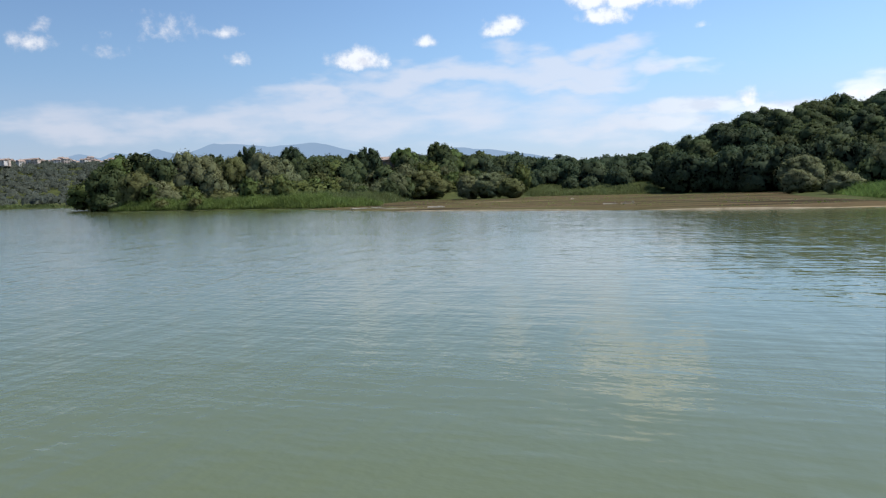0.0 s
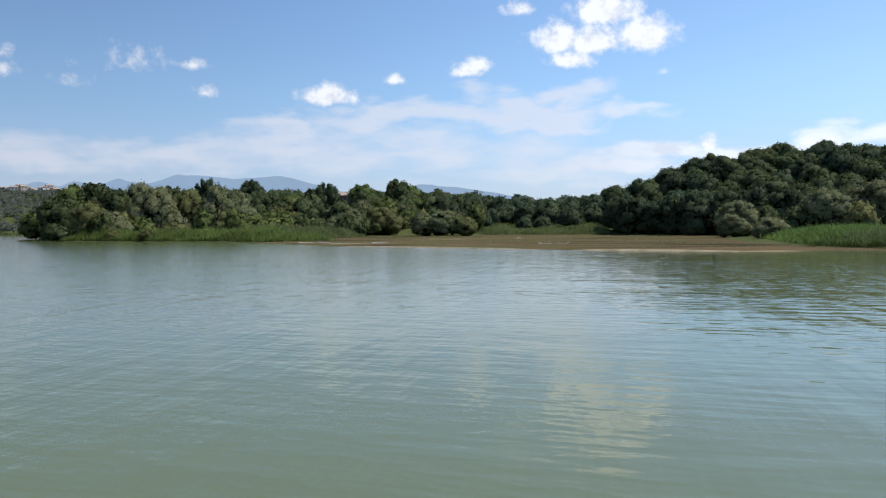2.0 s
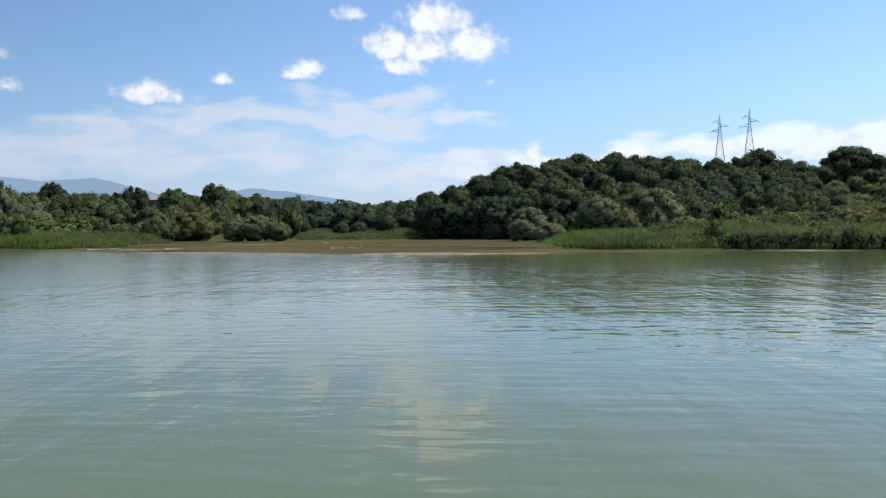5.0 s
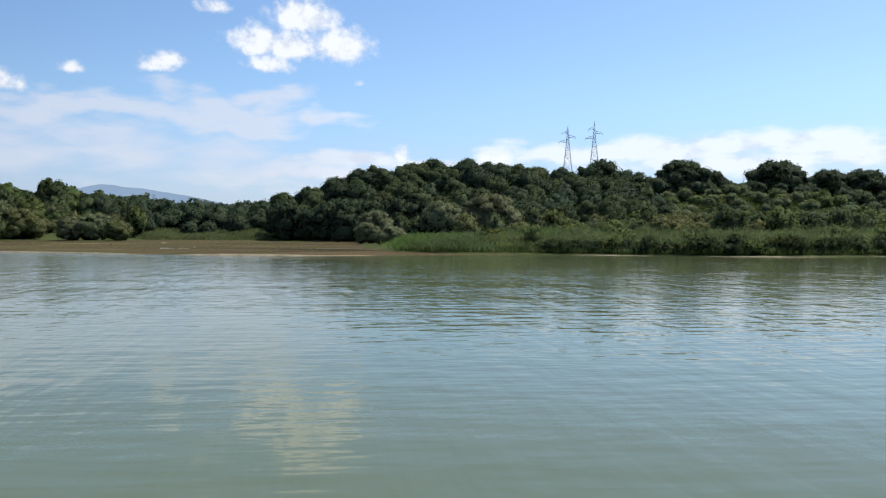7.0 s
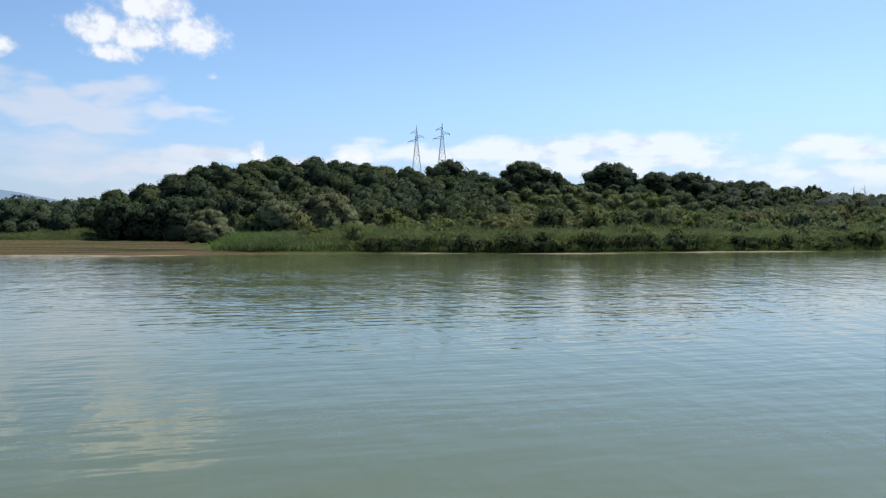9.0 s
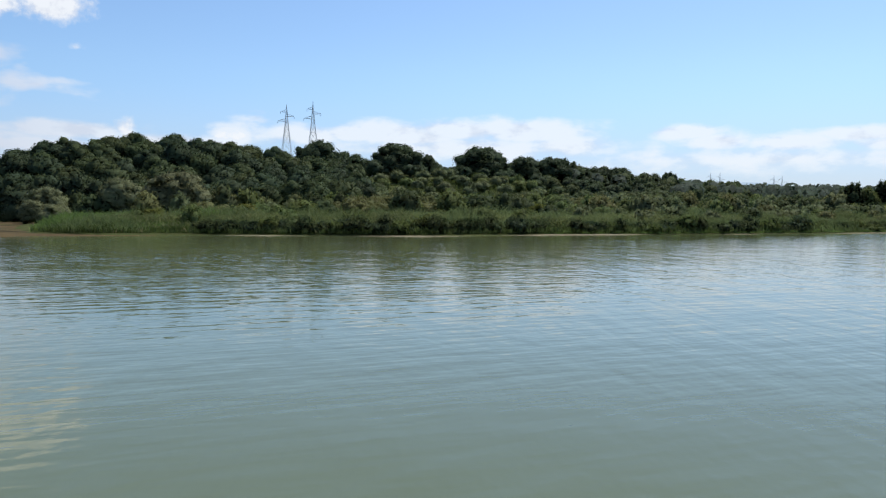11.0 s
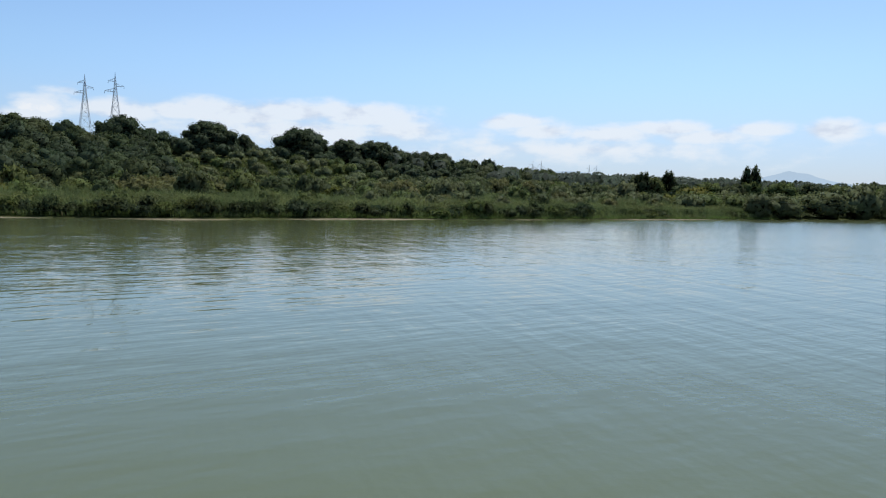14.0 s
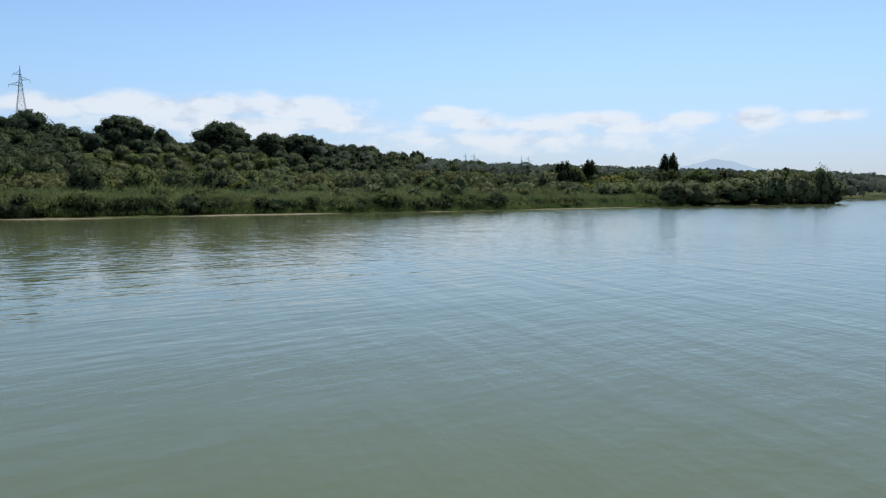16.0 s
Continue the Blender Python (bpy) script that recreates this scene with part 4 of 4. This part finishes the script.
# waterside brambles under the reeds
rb = random.Random(12)
edge = np.array([(51.5, 66), (58, 61.6), (66, 53.6), (74, 47), (90, 43.2), (106, 36.4), (114, 32.8), (149, 21.8), (178, 11.8), (205, 2.8), (232, -6.2), (262, -10)])
es = np.concatenate([[0], np.cumsum(np.hypot(*np.diff(edge, axis=0).T))])
s = 0.0
while s < es[-1]:
    x, y = np.interp(s, es, edge[:, 0]), np.interp(s, es, edge[:, 1])
    if s > 172:
        if rb.random() < 0.6:
            plant("shrub", x + rb.uniform(-.5, 3), y + rb.uniform(0.5, 5), rb.uniform(1.8, 4.2), rb.uniform(4, 7), leaf=rb.choice((0, 0, 1, 3)), group="cape shore shrubs")
    elif 6 < s < 92:
        plant("bramble", x + rb.uniform(-.5, .8), y + 0.2 + rb.uniform(0, 1) ** 2 * 2.4, rb.uniform(1.0, 1.9) * rb.choice((0.8, 1.0, 1.0, 1.25)), rb.uniform(2.2, 4.0), group="waterside brambles")
    elif s > 92:
        plant("bramble", x + rb.uniform(-.5, .8), y + 0.4 + rb.uniform(0, 1) * 3.0, rb.uniform(0.6, 1.6), rb.uniform(2.4, 4.6), leaf=rb.choice((1, 2, 3, 3)), group="waterside brambles")
    s += rb.uniform(0.5, 1.7)


scatter("shrub", [(52, 70), (58, 66), (70, 58), (96, 47), (100, 56), (76, 70), (60, 80)], 4.6, (2.2, 3.4), (3.0, 4.8), "reed-side shrubs", 27, leaf=2, limit=26)


def blades(name, region, count, tall, mat, label, seed, width=0.07, per=5, category="reeds", lean=0.5, clump=0.4, lift=0.0):
    """A reed bed: thousands of bent, tapering blades in tufts, as one mass."""
    rng = np.random.default_rng(seed)
    region = np.asarray(region, dtype=float)
    lo, hi = region.min(0), region.max(0)
    P = rng.uniform(lo, hi, size=(count * 6, 2))
    P = P[inside(P, region)][:count]
    z = height(P)
    vary = np.array([noise.noise((x * 0.12, y * 0.12, seed)) + 0.6 * noise.noise((x * 0.5, y * 0.5, seed)) for x, y in P])
    rim, _ = along(P, np.vstack([region, region[:1]]))
    rim = 0.35 + 0.65 * np.clip(rim / 3.0, 0, 1)
    n = len(P)
    base = np.repeat(np.column_stack([P, np.maximum(z, 0) - 0.05 + lift * rim]), per, 0)
    base[:, :2] += rng.normal(size=(n * per, 2)) * clump
    h = (np.repeat(tall * rim * np.clip(1 + 0.62 * vary, 0.35, 1.8), per) * rng.uniform(0.55, 1.12, n * per))[:, None]
    a = rng.uniform(0, math.tau, n * per)
    bend = np.column_stack([np.cos(a), np.sin(a), np.zeros(n * per)]) * lean * h * rng.uniform(0.2, 1.4, (n * per, 1))
    b = rng.uniform(0, math.tau, n * per)
    side = np.column_stack([np.cos(b), np.sin(b), np.zeros(n * per)]) * width * rng.uniform(0.6, 1.5, (n * per, 1))
    up = np.array([0, 0, 1.0])
    mid = base + up * h * 0.62 + bend * 0.25
    tip = base + up * h + bend
    q = np.stack([base, mid + side * .8, tip, mid - side * .8], 1)
    tagged(new(name, quads_mesh(name, q.reshape(-1, 3), 4, mat)), label, category, kind="stuff")


def band(line, near, far):
    """The polygon between two offsets inland from a shoreline."""
    line = np.asarray(line, dtype=float)
    d = np.gradient(line, axis=0)
    nrm = np.column_stack([-d[:, 1], d[:, 0]]) / np.hypot(*d.T)[:, None]
    return np.vstack([line + nrm * near, (line + nrm * far)[::-1]])


spit = [(43.6, 74), (46, 67.5), (49, 64.3), (55, 62.2), (62, 55.5), (74, 45.5), (90, 42), (114, 31.5), (149, 20.5), (178, 10.5)]
blades("reed_bed", band(spit, 0.6, 7.0), 15000, 1.9, REED_LEAF, "tall green reeds along the bank", 1, width=0.042)
blades("reed_bed", band(spit, 5.0, 24.0), 10000, 2.4, REED_LEAF, "tall green reeds along the bank", 2, width=0.06)
blades("sedge", band(spit[:8], 0.3, 3.0), 4500, 1.5, REED_DARK, "dark sedge at the waterline", 3, width=0.06)
blades("reed_leaves", band(spit, 2.5, 20.0), 9000, 1.0, REED_LEAF, "drooping reed leaves along the bank", 16, width=0.09, per=4, lean=1.3, lift=1.1)
blades("bank_grass", band(spit[6:], 0.1, 2.2), 2600, 0.8, SPIT_GRASS, "short yellow-green grass at the foot of the reeds", 26, width=0.08, category="grass", lean=0.9)
blades("dry_reeds", band(spit, 0.2, 2.5), 350, 1.2, DRY_REED, "dry straw-coloured reed stems", 4)
blades("meadow_grass", [(62, 122), (75, 95), (90, 62), (130, 48), (165, 32), (205, 25), (245, 60), (300, 150), (290, 190), (210, 215), (160, 165), (120, 132), (84, 125)], 6500, 1.7, REED_DARK, "rough tall grass between the shrubs", 15, width=0.22, category="grass", clump=0.6)
blades("reed_bed", [(44, 75), (50, 66), (62, 66), (80, 80), (75, 100), (56, 112), (51, 98)], 8000, 1.8, SPIT_GRASS, "bright green tall grass on the spit", 5, width=0.075)
blades("mud_tufts", [(-20, 128), (-6, 104), (14, 84), (30, 70), (40, 70), (46, 100), (50, 120), (60, 150), (46, 185), (20, 210), (-10, 190)], 900, 0.22, SPIT_GRASS, "low weeds scattered on the mud flat", 17, width=0.09, per=4, category="weeds", lean=1.0, clump=0.5)
isle = [(-90, 198), (-83, 182), (-72, 176), (-58, 167), (-38, 151), (-27, 139), (-22, 134)]
blades("reed_bed", band(isle, 0.6, 12.0), 8000, 2.3, SPIT_GRASS, "green reeds round the island", 6, width=0.09)
blades("sedge", band(isle, 0.3, 4.0), 2500, 1.3, REED_DARK, "dark sedge at the waterline", 7, width=0.1)
blades("reed_bed", [(-40, 156), (-24, 146), (-18, 165), (-12, 205), (-30, 200)], 3500, 2.4, REED_LEAF, "green reeds behind the mud flat", 8, width=0.13)
blades("reed_bed", [(22, 226), (44, 203), (52, 196), (57, 212), (58, 232), (40, 262), (16, 266)], 5000, 1.4, REED_LEAF, "pale green reeds at the head of the flat", 9, width=0.16)
blades("reed_bed", [(-600, 640), (-420, 545), (-235, 455), (-175, 350), (-190, 380), (-260, 490), (-430, 570)], 4000, 2.2, REED_LEAF, "green reeds on the far bank", 10, width=0.3)


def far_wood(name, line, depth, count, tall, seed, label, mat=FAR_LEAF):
    """Woods too far to tell the trees apart: overlapping crowns of leaf tufts, as one mass."""
    rng = np.random.default_rng(seed)
    line = np.asarray(line, dtype=float)
    s = np.concatenate([[0], np.cumsum(np.hypot(*np.diff(line, axis=0).T))])
    t = rng.uniform(0, s[-1], count)
    P = np.column_stack([np.interp(t, s, line[:, 0]), np.interp(t, s, line[:, 1])]) + rng.normal(size=(count, 2)) * depth
    keep = inside(P, LAND)
    P = P[keep]
    z = height(P)
    quads, soft = [], []
    for (x, y), g in zip(P, z):
        r, h = rng.uniform(3.5, 6.5), tall * rng.uniform(0.7, 1.25)
        n = 34
        d = unit(rng.normal(size=(n, 3)))
        d[:, 2] = np.abs(d[:, 2]) * 1.0 - 0.25
        pos = np.array([x, y, g + h * 0.5]) + d * np.array([r, r, h * 0.55]) * rng.uniform(0.8, 1.05, (n, 1))
        t1 = unit(np.cross(d, rng.normal(size=(n, 3))))
        t2 = np.cross(unit(d + rng.normal(size=(n, 3)) * .3), t1)
        sz = rng.uniform(1.0, 2.0, (n, 1))
        quads.append(np.stack([pos - t1 * sz, pos - t2 * sz * .8, pos + t1 * sz, pos + t2 * sz * .8], 1).reshape(-1, 3))
        soft.append(np.repeat(unit(d * 0.6 + np.array([0, 0, 0.6])), 4, 0))
    me = quads_mesh(name, np.concatenate(quads), 4, mat)
    me.polygons.foreach_set("use_smooth", [True] * len(me.polygons))
    me.normals_split_custom_set(np.concatenate(soft).tolist())
    tagged(new(name, me), label, "woods", kind="stuff")


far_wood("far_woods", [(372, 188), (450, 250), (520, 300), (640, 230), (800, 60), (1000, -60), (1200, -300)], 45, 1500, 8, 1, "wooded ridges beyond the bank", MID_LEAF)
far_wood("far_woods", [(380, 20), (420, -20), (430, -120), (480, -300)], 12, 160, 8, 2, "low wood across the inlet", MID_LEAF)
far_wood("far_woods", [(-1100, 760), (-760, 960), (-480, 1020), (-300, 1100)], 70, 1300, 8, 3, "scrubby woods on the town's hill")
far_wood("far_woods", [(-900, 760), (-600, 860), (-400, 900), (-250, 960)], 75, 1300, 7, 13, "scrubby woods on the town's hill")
far_wood("far_woods", [(-700, 690), (-420, 580), (-300, 520), (-220, 470), (-150, 350)], 18, 220, 7, 4, "trees on the far bank, leaf colour hazed grey-green")
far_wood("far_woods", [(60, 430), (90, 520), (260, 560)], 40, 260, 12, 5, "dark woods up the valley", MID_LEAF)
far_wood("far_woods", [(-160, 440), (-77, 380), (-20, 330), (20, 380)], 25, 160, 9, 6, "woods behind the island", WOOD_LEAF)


# ---- far ranges ----
def mountains(name, crest, dist, label, seed, mat=RANGE):
    """A mountain range along bearings and crest heights in degrees, with spurs in front."""
    a = [c[0] for c in crest]
    n = 160
    verts, faces = [], []
    for i in range(n):
        b = a[0] + (a[-1] - a[0]) * i / (n - 1)
        e = np.interp(b, a, [c[1] for c in crest]) + 0.06 * noise.fractal((b * 0.9, seed, 0), 1.0, 2.0, 4)
        d = heading(b, 0)
        for k, (dr, f) in enumerate(((0, 1.0), (-160, 0.72), (-330, 0.4), (-520, -0.02), (300, 0.1))):
            r = dist + dr + 60 * noise.noise((b * 0.8, k * 3.0, seed))
            verts.append((15 + d.x * r, -13 + d.y * r, dist * math.tan(radians(e)) * f))
        if i:
            p, q = (i - 1) * 5, i * 5
            faces += [(p + k, q + k, q + k + 1, p + k + 1) for k in range(3)] + [(p, p + 4, q + 4, q)]
    tagged(new(name, mesh_from(name, verts, faces, mat, True)), label, "mountains", kind="structure")


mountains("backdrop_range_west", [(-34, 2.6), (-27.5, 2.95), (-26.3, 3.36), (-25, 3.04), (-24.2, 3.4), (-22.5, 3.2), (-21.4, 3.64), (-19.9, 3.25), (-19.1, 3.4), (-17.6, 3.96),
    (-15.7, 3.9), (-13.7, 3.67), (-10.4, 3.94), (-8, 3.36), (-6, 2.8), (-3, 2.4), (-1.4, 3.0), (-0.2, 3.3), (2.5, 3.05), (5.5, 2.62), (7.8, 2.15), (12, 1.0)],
    4300, "blue-hazed mountain range beyond the lake valley", 1.0)
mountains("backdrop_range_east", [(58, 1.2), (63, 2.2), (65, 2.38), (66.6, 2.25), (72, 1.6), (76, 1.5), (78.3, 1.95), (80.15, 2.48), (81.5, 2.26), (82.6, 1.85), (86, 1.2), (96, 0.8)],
    4300, "pale blue-hazed mountain beyond the wooded ridges", 2.0, PALE_RANGE)


# ---- pylons ----
def pylon(x, y, top, tall, turn, thick=0.125, label="grey steel lattice pylon with three cross-arms on the ridge"):
    root = tagged(new("pylon"), label, "pylon", "pylons")
    foot, waist, wz = tall * 0.1, tall * 0.022, tall * 0.72

    def half(z):
        return foot + (waist - foot) * z / wz if z < wz else waist + (0.1 - waist) * (z - wz) / (tall * 0.96 - wz)

    for sx, sy in ((1, 1), (-1, 1), (-1, -1), (1, -1)):
        bm = bmesh.new()
        for z0, z1 in ((-0.5, wz), (wz, tall * 0.96)):
            beam(bm, (sx * half(z0), sy * half(z0), z0), (sx * half(z1), sy * half(z1), z1), thick, thick * 0.8)
        part("leg", bm, STEEL, root)
    zs = [0.0]
    while zs[-1] < tall * 0.9:
        zs.append(zs[-1] + max(half(zs[-1]) * 2.1, tall * 0.035))
    corners = ((1, 1), (-1, 1), (-1, -1), (1, -1))
    for i in range(4):
        (ax, ay), (bx, by) = corners[i], corners[(i + 1) % 4]
        bm = bmesh.new()
        for z0, z1 in zip(zs, zs[1:]):
            h0, h1 = half(z0), half(min(z1, tall * 0.96))
            beam(bm, (ax * h0, ay * h0, z0), (bx * h1, by * h1, z1), thick * 0.55)
            beam(bm, (bx * h0, by * h0, z0), (ax * h1, ay * h1, z1), thick * 0.55)
            beam(bm, (ax * h1, ay * h1, z1), (bx * h1, by * h1, z1), thick * 0.55)
        part("bracing", bm, STEEL, root)
    bm = bmesh.new()
    beam(bm, (0, 0, tall * 0.94), (0, 0, tall), thick * 2.2, thick * 1.2)
    part("peak", bm, STEEL, root)
    arms = ((0.895, -1, 0.08), (0.837, 1, 0.10), (0.775, -1, 0.12))
    for k, sgn, reach in arms:
        z, r = tall * k, tall * reach
        w = half(z)
        bm = bmesh.new()
        for sy in (-1, 1):
            beam(bm, (sgn * w, sy * w, z), (sgn * r, 0, z + tall * 0.006), thick)
            beam(bm, (sgn * w, sy * w, z + tall * 0.035), (sgn * r, 0, z + tall * 0.006), thick * 0.8)
        for q in (0.33, 0.66):
            beam(bm, (sgn * (w + (r - w) * q), -w * (1 - q), z), (sgn * (w + (r - w) * q), w * (1 - q), z), thick * 0.5)
            beam(bm, (sgn * (w + (r - w) * q), 0, z), (sgn * (w + (r - w) * q), 0, z + tall * 0.035 * (1 - q)), thick * 0.6)
        arm = part("cross_arm", bm, STEEL, root)
        bm = bmesh.new()
        tube(bm, [(sgn * r, 0, z), (sgn * r, 0, z - tall * 0.012), (sgn * r, 0, z - tall * 0.026)], [0.04, 0.09, 0.04], 6)
        part("insulator", bm, GLASSY, arm)
    root.matrix_basis = pose(x, y, top - tall, 0, 0, turn)
    return root


pylon(200, 275.5, 49.8, 33.0, -40)
pylon(205.8, 263.7, 50.4, 33.0, -40)
for x, y, top in ((1073, 528, 65.3), (1079, 516.5, 65.3), (1110, 451, 60.2), (1114, 441, 60.1), (1148, 23, 32), (1149, 12.7, 33.2), (1149, 6.3, 34)):
    pylon(x, y, top, top - ground_at(x, y) + 0.5, -70, 0.2, "distant grey lattice pylon on the horizon")


# ---- buildings ----
def house(x, y, w, d, h, turn, wall, storeys=2, bays=3, base=None, label="small far house with a tiled roof", roof=0.28):
    root = tagged(new("house"), label, "house", "far houses")
    bm = bmesh.new()
    bmesh.ops.create_cube(bm, size=1, matrix=Matrix.Translation((0, 0, h / 2 - 1)) @ Matrix.Diagonal((w, d, h + 2, 1)))
    part("wall", bm, wall, root)
    bm = bmesh.new()
    e = 0.4
    pts = [(-w / 2 - e, -d / 2 - e, h), (w / 2 + e, -d / 2 - e, h), (w / 2 + e, d / 2 + e, h), (-w / 2 - e, d / 2 + e, h),
           (-w / 2 - e, 0, h + d * roof), (w / 2 + e, 0, h + d * roof)]
    v = [bm.verts.new(p) for p in pts] + [bm.verts.new((p[0], p[1], p[2] + 0.25)) for p in pts]
    for f in ((0, 1, 5, 4), (2, 3, 4, 5), (0, 4, 3), (1, 2, 5)):
        bm.faces.new([v[k] for k in f][::-1])
        bm.faces.new([v[k + 6] for k in f])
    for a, b in ((0, 1), (1, 2), (2, 3), (3, 0)):
        bm.faces.new((v[a], v[b], v[b + 6], v[a + 6]))
    part("roof", bm, TILES, root)
    bm = bmesh.new()
    bmesh.ops.create_cube(bm, size=1, matrix=Matrix.Translation((w * 0.25, 0.2 * d, h + d * roof)) @ Matrix.Diagonal((0.8, 0.8, 1.8, 1)))
    part("chimney", bm, wall, root)
    for s in range(storeys):
        for k in range(bays):
            bm = bmesh.new()
            bmesh.ops.create_cube(bm, size=1, matrix=Matrix.Translation(((k + 0.5) / bays * w - w / 2, -d / 2, h * (s + 0.55) / storeys)) @ Matrix.Diagonal((1.1, 0.16, 1.6, 1)))
            part("window", bm, DARK_GLASS, root)
    root.matrix_basis = pose(x, y, ground_at(x, y) if base is None else base, 0, 0, turn)


# an old house with a flat-pitched roof among the island's trees
house(-23, 280, 7, 7, 6.0, 8, OLD_WALL, 2, 3, 8.3, "weathered old house half hidden in the island's trees", 0.18)
# the town on its far hill
rt = random.Random(21)
for n in range(44):
    b = -33.0 + 11.0 * (n + rt.uniform(-0.4, 0.4)) / 44
    r = rt.uniform(1080, 1240) * (1 + 0.004 * (n - 17))
    p = heading(b, 0) * r
    w = rt.uniform(5, 9)
    el = 2.95 + 0.10 * math.sin(n * 0.9)
    house(p.x, p.y, w, rt.uniform(5, 7), rt.uniform(4, 7), rt.uniform(-40, 40) - b, rt.choice((PLASTER, PALE_WALL, PALE_WALL)), 2, max(2, int(w / 4)),
          2.4 + r * math.tan(radians(el)) - 6.5, "pale plastered town house on the far hilltop")


# ---- driftwood ----
def driftwood(x, y, length, girth, turn, branches, seed, label="bleached driftwood log stranded on the mud"):
    rng = random.Random(seed)
    root = tagged(new("driftwood"), label, "log", "driftwood")
    bm = bmesh.new()
    pts = [(length * (k - 0.5), rng.uniform(-.1, .1), girth * 0.6 + rng.uniform(-.03, .06)) for k in (0, .25, .5, .75, 1)]
    tube(bm, pts, [girth, girth * 0.95, girth * 0.8, girth * 0.6, girth * 0.3], 8)
    part("trunk", bm, DRIFT, root)
    for i in range(branches):
        k = rng.choice(pts[1:])
        bm = bmesh.new()
        e = Vector(k) + Vector((rng.uniform(-.2, .5), rng.uniform(-.4, .4), rng.uniform(0.12, 0.38)))
        tube(bm, [k, Vector(k).lerp(e, 0.5) + Vector((0, 0, .05)), e], [girth * 0.4, girth * 0.28, girth * 0.1], 6)
        part("branch", bm, DRIFT, root)
    root.matrix_basis = pose(x, y, max(ground_at(x, y), 0.06), 0, 0, turn)


for args in ((-14.5, 118, 3.2, 0.16, 10, 1, 1), (-11.8, 116.6, 2.0, 0.2, -20, 2, 2), (-7.5, 110.8, 6.0, 0.12, -12, 1, 3), (-2.6, 108.2, 2.6, 0.2, 15, 2, 4),
             (22.6, 146, 1.4, 0.12, 40, 2, 5), (19.4, 95.4, 1.8, 0.13, 5, 1, 6), (21.4, 95, 1.6, 0.12, -15, 3, 7), (23.2, 99.8, 0.9, 0.12, 70, 2, 8)):
    driftwood(*args)
